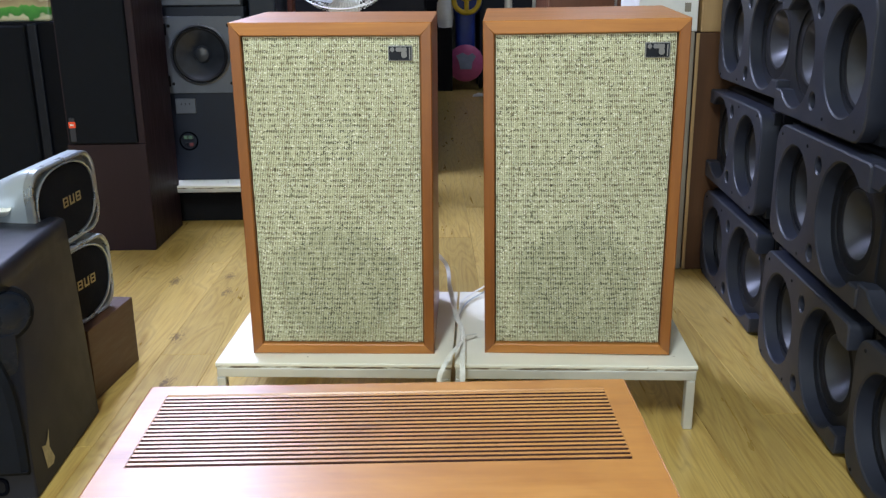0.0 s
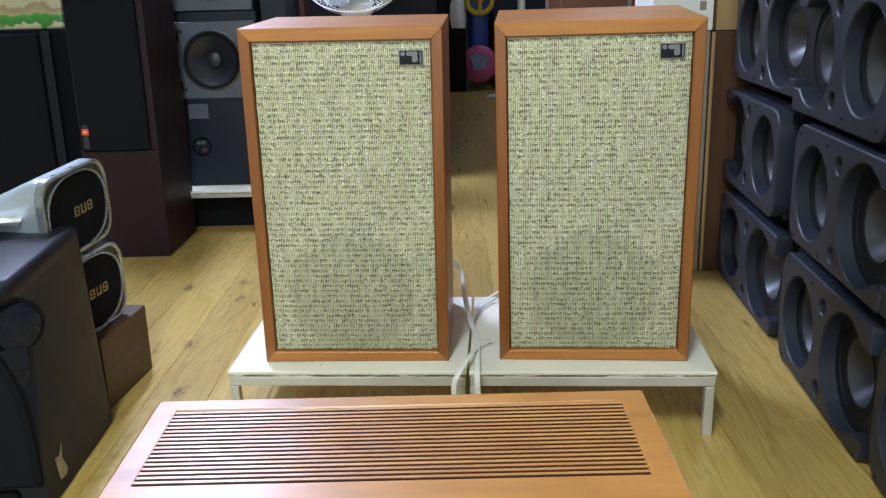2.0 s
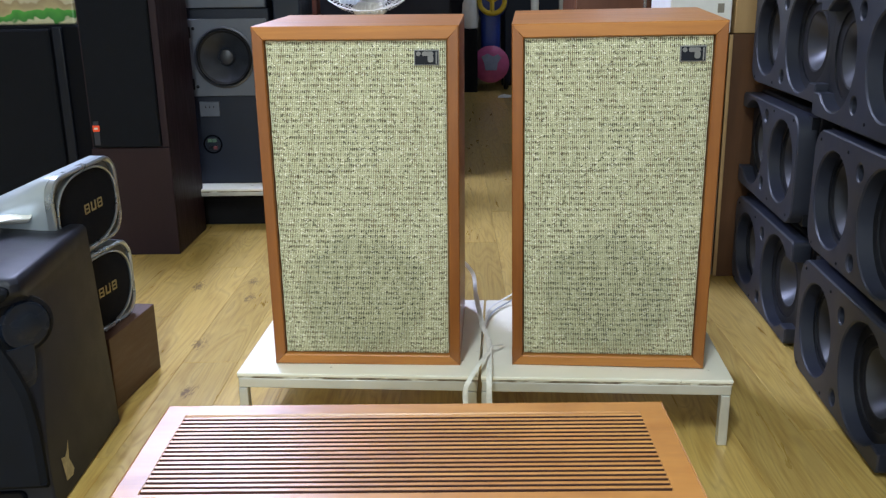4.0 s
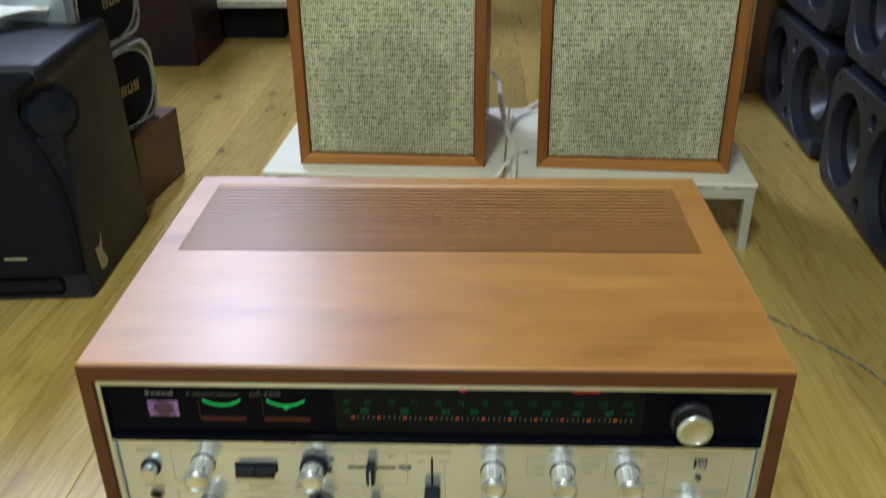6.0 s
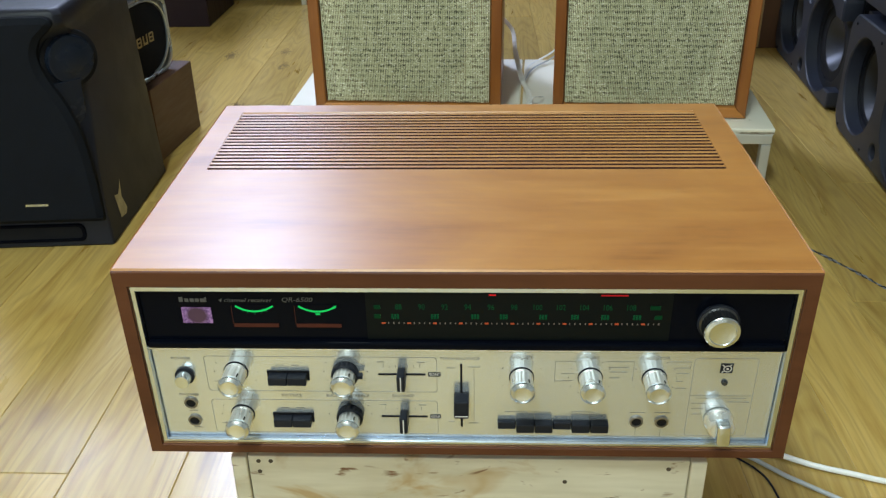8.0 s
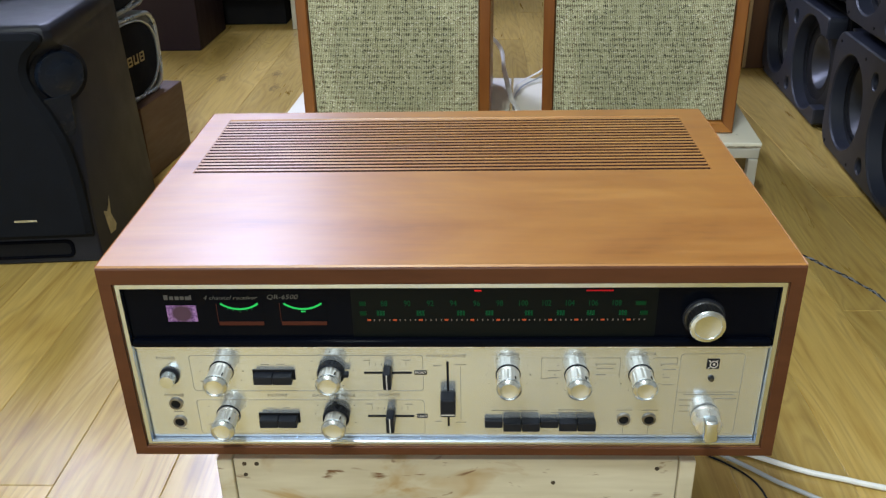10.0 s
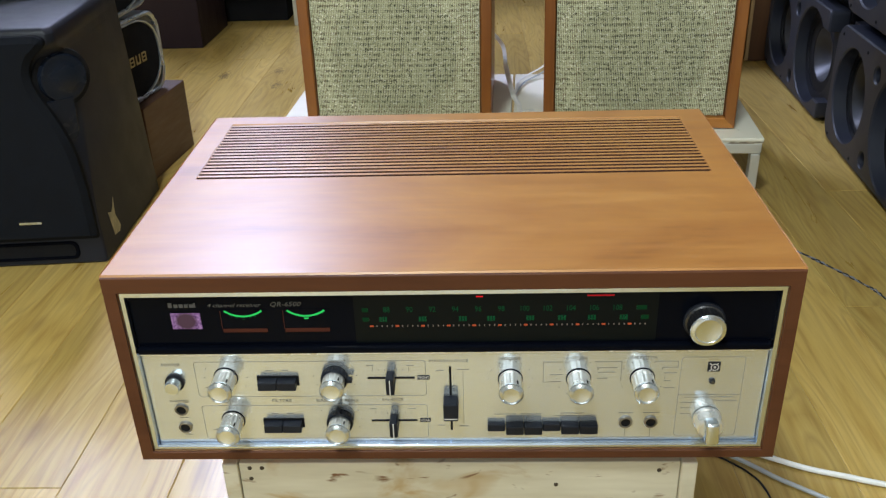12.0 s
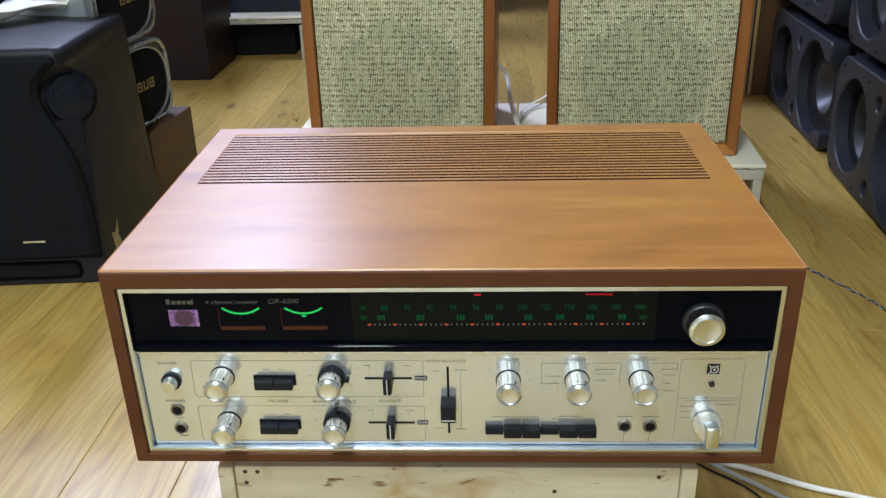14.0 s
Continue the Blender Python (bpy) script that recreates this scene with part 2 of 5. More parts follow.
BROWN_BOX = wood("brown_box_veneer", [(0.2, (0.045, 0.022, 0.014)), (0.5, (0.07, 0.034, 0.021)), (0.8, (0.10, 0.05, 0.03))], (10, 1.2, 10), 0.5, 0.05)
OAK = wood("oak_veneer", [(0.2, (0.055, 0.024, 0.010)), (0.5, (0.095, 0.043, 0.018)), (0.8, (0.14, 0.065, 0.027))], (20, 20, 1.4), 0.5, 0.1)
PALE_OAK = wood("pale_oak_veneer", [(0.2, (0.30, 0.19, 0.085)), (0.5, (0.40, 0.26, 0.12)), (0.8, (0.48, 0.33, 0.16))], (20, 20, 1.4), 0.5, 0.1)
SLIT_DARK = plain("slit_dark_brown", (0.068, 0.032, 0.024), 0.8, spec=0.1)
TABLE_STEEL = plain("pale_grey_steel", (0.60, 0.61, 0.58), 0.34, 0.45, vary=0.10, scale=9)
BLACK_PLASTIC = plain("black_plastic", (0.0096, 0.0118, 0.0185), 0.45, vary=0.2, spec=0.10, coat=0.16, coat_rough=0.3)
BLACK_MATT = plain("black_matt", (0.006, 0.006, 0.0075), 0.8, spec=0.2)
GLOSS_BLACK = plain("gloss_black", (0.0020, 0.0028, 0.0058), 0.06, vary=0.1, grain=0.0, spec=0.05)
MONITOR_GREY = plain("monitor_grey", (0.0185, 0.0220, 0.0360), 0.5, vary=0.14, scale=9, grain=0.12)
MONITOR_SIDE = plain("monitor_side", (0.008, 0.009, 0.013), 0.55, vary=0.2, scale=9, spec=0.3)
CONE = plain("cone_paper", (0.024, 0.027, 0.037), 0.42, vary=0.25, scale=30)
CONE_LIGHT = plain("cone_sheen", (0.052, 0.055, 0.066), 0.40, 0.35, vary=0.15, scale=14)
RUBBER = plain("rubber", (0.009, 0.009, 0.011), 0.7, spec=0.25)
BEIGE_GREY = plain("beige_grey_paint", (0.30, 0.265, 0.21), 0.5, vary=0.08)
RIM_GREY = plain("rim_grey", (0.12, 0.13, 0.155), 0.35, 0.8)
CONE_DARK = plain("dark_cone_paper", (0.022, 0.026, 0.036), 0.4, vary=0.25, scale=30)
PANEL_GREY = plain("panel_grey", (0.088, 0.102, 0.130), 0.5, vary=0.08)
CAB_BLUE = plain("cabinet_blue_black", (0.007, 0.012, 0.025), 0.5, vary=0.15, spec=0.35)
CHROME = plain("chrome", (0.90, 0.90, 0.88), 0.30, 0.8, vary=0.05, grain=0.0)
SATIN_METAL = plain("satin_metal", (0.69, 0.76, 0.83), 0.26, 1.0, vary=0.08)
BEZEL_METAL = plain("bezel_metal", (0.66, 0.75, 0.90), 0.20, 1.0, vary=0.08)
BRASS_FACE = plain("brass_face", (0.72, 0.77, 0.80), 0.26, 0.9, vary=0.06, grain=0.0)
SILVER_PAINT = plain("silver_paint", (0.50, 0.57, 0.63), 0.32, 0.6, vary=0.12, scale=8)
OLIVE = plain("olive_corner", (0.12, 0.125, 0.11), 0.5)
GOLD = plain("gold_ink", (0.36, 0.30, 0.16), 0.35, 0.6, grain=0.0)
BADGE_GREY = plain("badge_grey", (0.20, 0.20, 0.20), 0.4, grain=0.0)
CAB_SHADE = plain("cabinet_shade_black", (0.0022, 0.0030, 0.0060), 0.6, vary=0.2, spec=0.1)
GLASS_INK = plain("dim_white_ink", (0.085, 0.085, 0.09), 0.5, grain=0.0)
INK = plain("dark_ink", (0.27, 0.245, 0.20), 0.6, grain=0.0)
WHITE_INK = plain("white_ink", (0.62, 0.60, 0.58), 0.5, grain=0.0)
WHITE_PLASTIC = plain("white_plastic", (0.84, 0.85, 0.84), 0.4, vary=0.05)
STRAP = plain("strap_white", (0.80, 0.80, 0.75), 0.6, vary=0.1, scale=60)
CABLE_GREY = plain("cable_grey", (0.42, 0.45, 0.47), 0.5)
PINK = plain("pink_plastic", (0.50, 0.10, 0.26), 0.4)
BLUE = plain("blue_plastic", (0.02, 0.05, 0.32), 0.35)
YELLOW = plain("yellow_plastic", (0.65, 0.45, 0.03), 0.4)
# the tower's badge is no lamp; a glow is added to lift its red
RED_BADGE_GLOW = glow("red_badge_glow", (1.0, 0.12, 0.05), 0.35)
RED_WOOD_POST = plain("red_brown_post", (0.10, 0.03, 0.018), 0.45)
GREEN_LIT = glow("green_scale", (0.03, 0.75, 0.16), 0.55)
GREEN_DIM = glow("green_numbers", (0.012, 0.20, 0.075), 0.035)
GREEN_FAINT = glow("faint_green_print", (0.008, 0.12, 0.04), 0.02)
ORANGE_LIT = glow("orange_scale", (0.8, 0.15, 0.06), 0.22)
ORANGE_DIM = glow("orange_meter_base", (0.20, 0.06, 0.04), 0.05)
PALE_TICK = glow("pale_dial_tick", (0.45, 0.36, 0.32), 0.16)
RED_LIT = glow("red_lamp", (1.0, 0.02, 0.03), 0.5)
RED_FAINT = glow("faint_red_lamp", (0.75, 0.02, 0.03), 0.30)
DIAL_BACK = glow("dial_backlight", (0.07, 0.12, 0.19), 0.006)
DIAL_BACK.node_tree.nodes["Principled BSDF"].inputs["Base Color"].default_value = (0.001, 0.0025, 0.0025, 1)
DIAL_BACK.node_tree.nodes["Principled BSDF"].inputs["Specular IOR Level"].default_value = 0.12
WALL_PAINT = plain("wall_paint", (0.40, 0.40, 0.38), 0.8, vary=0.06, scale=3)
CEIL_PAINT = plain("ceiling_paint", (0.72, 0.72, 0.70), 0.85, vary=0.04, scale=3)
TUBE_GLOW = glow("tube_glass", (0.95, 0.98, 1.0), 4.0)
WHITE_METAL = plain("white_enamel", (0.84, 0.85, 0.84), 0.4)


def floor_material():
    m = Mat("laminate_oak", 0.34, coat=0.35, coat_rough=0.22, spec=0.5)
    v = m.coords(scale=(19, 1.5, 9), jitter=31.0)
    warped = m.noise(m.coords(scale=(5.0, 0.62, 1), jitter=31.0), 1.6, 2, 0.5, 0.5)
    figure = m.noise(v, 1.6, 5, 0.6, 1.2)
    contour = m.math("FRACT", m.math("MULTIPLY", warped, 14.0))
    contour = m.grey(m.math("ABSOLUTE", m.math("SUBTRACT", contour, 0.5)), 0.0, 0.5)
    pores = m.noise(m.coords(scale=(60, 3, 60), jitter=31.0), 2.2, 3, 0.6)
    both = m.math("ADD", m.math("MULTIPLY", figure, 0.42), m.math("ADD", m.math("MULTIPLY", contour, 0.20), m.math("MULTIPLY", pores, 0.32)))
    base = m.ramp(both, [(0.30, (0.41, 0.255, 0.064)), (0.44, (0.545, 0.374, 0.108)), (0.62, (0.64, 0.465, 0.152))])
    streak = m.grey(m.noise(m.coords(scale=(95, 3.4, 60), jitter=17.0), 1.5, 3, 0.6), 0.50, 0.66)
    base = m.mix(m.math("MULTIPLY", streak, 0.26), base, (0.25, 0.135, 0.032))
    # thin dark growth lines round the cathedral figure
    rings = m.grey(contour, 0.72, 1.0)
    base = m.mix(m.math("MULTIPLY", rings, m.grey(figure, 0.35, 0.6, 0.12, 0.45)), base, (0.27, 0.150, 0.036))
    # knots
    kv = m.node("ShaderNodeTexVoronoi", feature="F1")
    kv.inputs["Scale"].default_value = 1.0
    m.link(m.coords(scale=(7, 2.6, 1), jitter=31.0), kv.inputs["Vector"])
    knot = m.grey(kv.outputs["Distance"], 0.03, 0.11, 1.0, 0.0)
    base = m.mix(m.math("MULTIPLY", knot, 0.4), base, (0.17, 0.075, 0.025))
    # the darkest knots, each with its streak along the grain
    geo = m.node("ShaderNodeNewGeometry")
    ragged = m.noise(m.coords(scale=(85, 26, 1)), 1.0, 4, 0.7, 1.5)
    for kx, ky, kr in ((-0.730, 1.992, 0.024), (-0.574, 2.028, 0.020), (-0.550, 1.879, 0.022), (-0.601, 1.527, 0.022), (-0.550, 1.250, 0.020)):
        sub, sc, ln = m.node("ShaderNodeVectorMath", operation="SUBTRACT"), m.node("ShaderNodeVectorMath", operation="MULTIPLY"), m.node("ShaderNodeVectorMath", operation="LENGTH")
        m.link(geo.outputs["Position"], sub.inputs[0])
        sub.inputs[1].default_value, sc.inputs[1].default_value = (kx, ky, 0), (1 / kr, 0.5 / kr, 0)
        m.link(sub.outputs[0], sc.inputs[0]), m.link(sc.outputs[0], ln.inputs[0])
        d = m.math("ADD", ln.outputs["Value"], m.math("MULTIPLY", m.math("SUBTRACT", ragged, 0.5), 4.5))
        base = m.mix(m.grey(d, 0.85, 0.15, 0.0, 0.85), base, (0.13, 0.065, 0.020))
    oi = m.node("ShaderNodeObjectInfo")
    shade = m.grey(oi.outputs["Random"], 0, 1, 0.86, 1.08)
    tint = m.node("ShaderNodeVectorMath", operation="SCALE")
    m.link(base, tint.inputs[0]), m.link(shade, tint.inputs["Scale"])
    m.colour(tint.outputs[0])
    m.rough(m.grey(figure, 0.3, 0.7, 0.26, 0.40))
    m.bump(pores, 0.06, 0.0004)
    return m.m


FLOOR_WOOD = floor_material()


def cloth_material():
    """Open-weave pale cloth: upright threads with dark gaps, rows of comb-like dark slubs, bright flecks."""
    m = Mat("grille_cloth", 0.85, spec=0.15)
    off = m.coords()
    sep = m.node("ShaderNodeSeparateXYZ")
    m.link(off, sep.inputs[0])
    x, z = sep.outputs["X"], sep.outputs["Z"]
    wob, tug = m.noise(off, 22, 3), m.noise(m.coords(scale=(130, 1, 9), jitter=12.0), 1.0, 2)
    # upright threads every 3.3 mm of uneven strength, with a finer weft
    threads = m.math("SINE", m.math("ADD", m.math("MULTIPLY", x, 2 * math.pi / 0.0033), m.math("MULTIPLY", wob, 0.4)))
    t01 = m.grey(threads, -1, 1)
    gap = m.math("MULTIPLY", m.grey(t01, 0.42, 0.05), m.grey(tug, 0.36, 0.62, 0.2, 1.0))
    weft = m.math("SINE", m.math("MULTIPLY", z, 2 * math.pi / 0.0036))
    wgap = m.grey(weft, 0.1, -0.9)
    # rows of dark combs every 10.4 mm: runs of short upright strokes broken by plain stretches
    zr = m.math("ADD", m.math("MULTIPLY", z, 1 / 0.0104), m.math("MULTIPLY", wob, 0.35))
    row, inrow = m.math("FLOOR", zr), m.math("FRACT", zr)
    jag = m.noise(m.coords(scale=(300, 1, 40), jitter=2.0), 1.0, 1)
    rowpos = m.math("ADD", inrow, m.math("MULTIPLY", m.math("SUBTRACT", jag, 0.5), 0.55))
    middle = m.math("ABSOLUTE", m.math("SUBTRACT", rowpos, 0.5))
    rowmask = m.grey(middle, 0.14, 0.24, 1.0, 0.0)
    band = m.grey(m.math("ABSOLUTE", m.math("SUBTRACT", inrow, 0.45)), 0.24, 0.34, 1.0, 0.0)
    comb = m.node("ShaderNodeCombineXYZ")
    m.link(m.math("MULTIPLY", x, 84.0), comb.inputs["X"])
    m.link(m.math("MULTIPLY", row, 7.31), comb.inputs["Y"])
    oi = m.node("ShaderNodeObjectInfo")
    m.link(m.math("MULTIPLY", oi.outputs["Random"], 50.0), comb.inputs["Z"])
    slub = m.noise(comb.outputs[0], 1.0, 3, 0.75)
    dark = m.math("MULTIPLY", m.grey(slub, 0.500, 0.550), rowmask)
    dark = m.math("MULTIPLY", dark, m.grey(t01, 0.80, 0.40, 0.35, 1.0))
    # rows of thin upright slits between the threads, fading in and out along each row
    slits = m.math("MULTIPLY", m.math("MULTIPLY", m.grey(t01, 0.54, 0.16), band), m.grey(slub, 0.36, 0.52, 0.22, 1.0))
    fine = m.noise(off, 420, 2)
    base = m.ramp(fine, [(0.3, (0.50, 0.50, 0.320)), (0.5, (0.65, 0.65, 0.445)), (0.7, (0.79, 0.79, 0.58))])
    base = m.mix(m.math("MULTIPLY", gap, 0.30), base, (0.14, 0.155, 0.075))
    base = m.mix(m.math("MULTIPLY", wgap, 0.26), base, (0.22, 0.235, 0.12))
    base = m.mix(m.math("MULTIPLY", m.math("MULTIPLY", wgap, gap), 0.55), base, (0.06, 0.068, 0.034))
    base = m.mix(m.math("MULTIPLY", slits, 0.72), base, (0.045, 0.060, 0.025))
    base = m.mix(m.math("MULTIPLY", dark, 0.90), base, (0.028, 0.026, 0.016))
    dots = m.grey(m.noise(m.coords(scale=(170, 1, 210), jitter=8.0), 1.0, 1), 0.655, 0.685)
    base = m.mix(m.math("MULTIPLY", dots, 0.75), base, (0.030, 0.030, 0.020))
    bright = m.grey(m.noise(m.coords(scale=(230, 1, 300), jitter=5.0), 1.0, 2), 0.61, 0.65)
    base = m.mix(m.math("MULTIPLY", bright, 0.85), base, (0.93, 0.93, 0.80))
    # darker disc with a ring, about the woofer's size, low on the cloth
    ring = m.node("ShaderNodeVectorMath", operation="DISTANCE")
    flat = m.node("ShaderNodeVectorMath", operation="MULTIPLY")
    flat.inputs[1].default_value, ring.inputs[1].default_value = (1, 0, 1), (0.180, 0, 0.145)
    m.link(off, flat.inputs[0]), m.link(flat.outputs[0], ring.inputs[0])
    dist = m.math("ADD", ring.outputs["Value"], m.math("MULTIPLY", m.math("SUBTRACT", wob, 0.5), 0.06))
    disc_dark = m.math("ADD", m.grey(dist, 0.130, 0.108, 0.0, 0.24), m.math("MULTIPLY", m.grey(dist, 0.085, 0.106), m.grey(dist, 0.126, 0.110, 0.0, 0.07)))
    base = m.mix(disc_dark, base, (0.16, 0.17, 0.10))
    m.colour(base)
    m.bump(t01, 0.12, 0.0006)
    m.link(m.grey(gap, 0.0, 1.0, 0.96, 0.45), m.b.inputs["Alpha"])
    return m.m


CLOTH = cloth_material()


def brushed_panel():
    m = Mat("champagne_aluminium", 0.2, 0.75)
    v = m.coords(scale=(3, 3, 900))
    fine = m.noise(v, 1.0, 2)
    big = m.noise(m.coords(), 9, 2)
    m.colour(m.ramp(m.math("ADD", m.math("MULTIPLY", fine, 0.6), m.math("MULTIPLY", big, 0.4)), [(0.3, (0.60, 0.65, 0.675)), (0.7, (0.725, 0.775, 0.815))]))
    m.rough(m.grey(fine, 0.3, 0.7, 0.13, 0.24))
    m.bump(fine, 0.03, 0.0003)
    return m.m


PANEL = brushed_panel()


def crate_material():
    """White-washed old boards with brown stains."""
    m = Mat("whitewashed_board", 0.6)
    v = m.coords(scale=(1, 1, 1), jitter=3.0)
    grain = m.noise(m.coords(scale=(4, 30, 30), jitter=3.0), 1.2, 4)
    base = m.ramp(grain, [(0.3, (0.46, 0.41, 0.29)), (0.7, (0.68, 0.64, 0.51))])
    stain = m.noise(m.coords(scale=(7, 7, 16), jitter=3.0), 1.3, 4, 0.6, 0.8)
    base = m.mix(m.grey(stain, 0.53, 0.66), base, (0.42, 0.30, 0.15))
    rust = m.noise(m.coords(scale=(20, 20, 60), jitter=4.0), 1.0, 3, 0.6, 0.8)
    base = m.mix(m.grey(rust, 0.615, 0.69), base, (0.16, 0.075, 0.03))
    m.colour(base)
    m.bump(grain, 0.2, 0.0008)
    return m.m


CRATE = crate_material()


def chipped_white():
    m = Mat("chipped_white_paint", 0.42)
    v = m.coords(jitter=3.0)
    worn = m.noise(v, 28, 5, 0.65)
    grime = m.noise(v, 6, 3)
    base = m.ramp(grime, [(0.3, (0.84, 0.82, 0.69)), (0.7, (0.92, 0.905, 0.81))])
    base = m.mix(m.grey(worn, 0.67, 0.71), base, (0.22, 0.17, 0.11))
    m.colour(base)
    m.bump(worn, 0.15, 0.0006)
    return m.m


CHIPPED = chipped_white()


def worn_edge():
    m = Mat("worn_board_edge", 0.6)
    n = m.noise(m.coords(scale=(30, 30, 160), jitter=3.0), 1.0, 4, 0.65)
    m.colour(m.ramp(n, [(0.38, (0.12, 0.085, 0.05)), (0.5, (0.36, 0.32, 0.24)), (0.58, (0.70, 0.69, 0.60))]))
    m.bump(n, 0.3, 0.001)
    return m.m


WORN_EDGE = worn_edge()


# violet reflection in the dial glass, put into colour and a weak glow
def purple_window():
    m = Mat("purple_window", 0.15)
    v = m.coords(scale=(1, 1, 1))
    n = m.noise(v, 320, 4)
    grad = m.node("ShaderNodeTexGradient", gradient_type="SPHERICAL")
    mp = m.coords(scale=(95, 1, 105))
    m.link(mp, grad.inputs["Vector"])
    c = m.ramp(n, [(0.35, (0.06, 0.02, 0.11)), (0.65, (0.32, 0.17, 0.42))])
    c = m.mix(m.grey(grad.outputs["Fac"], 0.05, 0.35), c, (0.05, 0.02, 0.05))
    m.colour(c)
    m.link(c, m.b.inputs["Emission Color"])
    m.set("Emission Strength", 0.16)
    return m.m


PURPLE = purple_window()


def package_material():
    m = Mat("printed_package", 0.35)
    v = m.coords()
    sep = m.node("ShaderNodeSeparateXYZ")
    m.link(v, sep.inputs[0])
    h = m.math("ADD", sep.outputs["Z"], m.math("MULTIPLY", m.noise(v, 14, 2), 0.10))
    c = m.ramp(m.grey(h, 0.0, 0.2), [(0.30, (0.55, 0.55, 0.38)), (0.33, (0.03, 0.20, 0.03)), (0.46, (0.07, 0.34, 0.05)), (0.49, (0.42, 0.36, 0.20)), (0.62, (0.30, 0.24, 0.14)), (0.66, (0.50, 0.47, 0.33))])
    m.colour(c)
    return m.m


PACKAGE = package_material()

FRONT = pose(0, 0, 0, 90)  # turns a plate's x, y, z into x, z and out of the front (-y)

# ---- room ----
def slab(name, lo, hi, material, label):
    return tagged(part(name, box(lo, hi), material), label, "", "", "structure")


slab("wall_left", (ROOM_X0 - 0.12, ROOM_Y0, -0.05), (ROOM_X0, ROOM_Y1, CEIL), WALL_PAINT, "plain off-white plaster side wall of the shop")
slab("wall_right", (ROOM_X1, ROOM_Y0, -0.05), (ROOM_X1 + 0.12, ROOM_Y1, CEIL), WALL_PAINT, "plain off-white plaster side wall of the shop")
slab("wall_back", (ROOM_X0 - 0.12, ROOM_Y1, -0.05), (ROOM_X1 + 0.12, ROOM_Y1 + 0.12, CEIL), WALL_PAINT, "plain off-white plaster end wall of the shop")
bm = box((ROOM_X0 - 0.12, ROOM_Y0 - 0.12, -0.05), (WIN_X0, ROOM_Y0, CEIL))
add_box(bm, (WIN_X1, ROOM_Y0 - 0.12, -0.05), (ROOM_X1 + 0.12, ROOM_Y0, CEIL))
add_box(bm, (WIN_X0, ROOM_Y0 - 0.12, -0.05), (WIN_X1, ROOM_Y0, WIN_Z0))
add_box(bm, (WIN_X0, ROOM_Y0 - 0.12, WIN_Z1), (WIN_X1, ROOM_Y0, CEIL))
tagged(part("wall_front", bm, WALL_PAINT), "plain plaster wall with the added window", "", "", "structure")
# unseen window, added as the opening for the front fill lamp
win = tagged(new("window_1"), "plain unseen window in a white frame, added for front light", "", "", "structure")
part("window_frame", plate([(WIN_X0, WIN_Z0), (WIN_X1, WIN_Z0), (WIN_X1, WIN_Z1), (WIN_X0, WIN_Z1)], [[(WIN_X0 + 0.05, WIN_Z0 + 0.05), (WIN_X0 + 0.05, WIN_Z1 - 0.05), (WIN_X1 - 0.05, WIN_Z1 - 0.05), (WIN_X1 - 0.05, WIN_Z0 + 0.05)]], 0, 0.05, 0.004, pose(0, ROOM_Y0 - 0.02, 0, 90)), WHITE_METAL, win)
slab("ceiling", (ROOM_X0 - 0.12, ROOM_Y0 - 0.12, CEIL), (ROOM_X1 + 0.12, ROOM_Y1 + 0.12, CEIL + 0.1), CEIL_PAINT, "white painted shop ceiling")

tube_lamp = None
for tx, ty, tl, watts, colour in TUBES:
    if tube_lamp is None:
        tube_lamp = thing("ceiling_light", pose(tx, ty, CEIL), "unseen white enamelled ceiling batten with two fluorescent tubes", "lamp", "ceiling tubes")
        part("housing", box((-0.12, -0.63, -0.045), (0.12, 0.63, 0.0), 0.006), WHITE_METAL, tube_lamp)
        for dx in (-0.06, 0.06):
            part("tube", lathe([(0.0, -0.6), (0.013, -0.6), (0.013, 0.6), (0.0, 0.6)], 12, pose(dx, 0, -0.06, 90)), TUBE_GLOW, tube_lamp, "glowing white glass tube", True)
    else:
        copy_thing(tube_lamp, pose(tx, ty, CEIL))


# ---- grille speakers on the white tables ----
SW, SD, SH = 0.3645, 0.322, 0.6470


def trapezoid_board(pts, y0, y1, bevel=0.0018):
    """A mitred board of the case: its face in x, z, running from y0 to y1."""
    return plate([(x, z) for x, z in pts], [], -y1, -y0, bevel, FRONT)


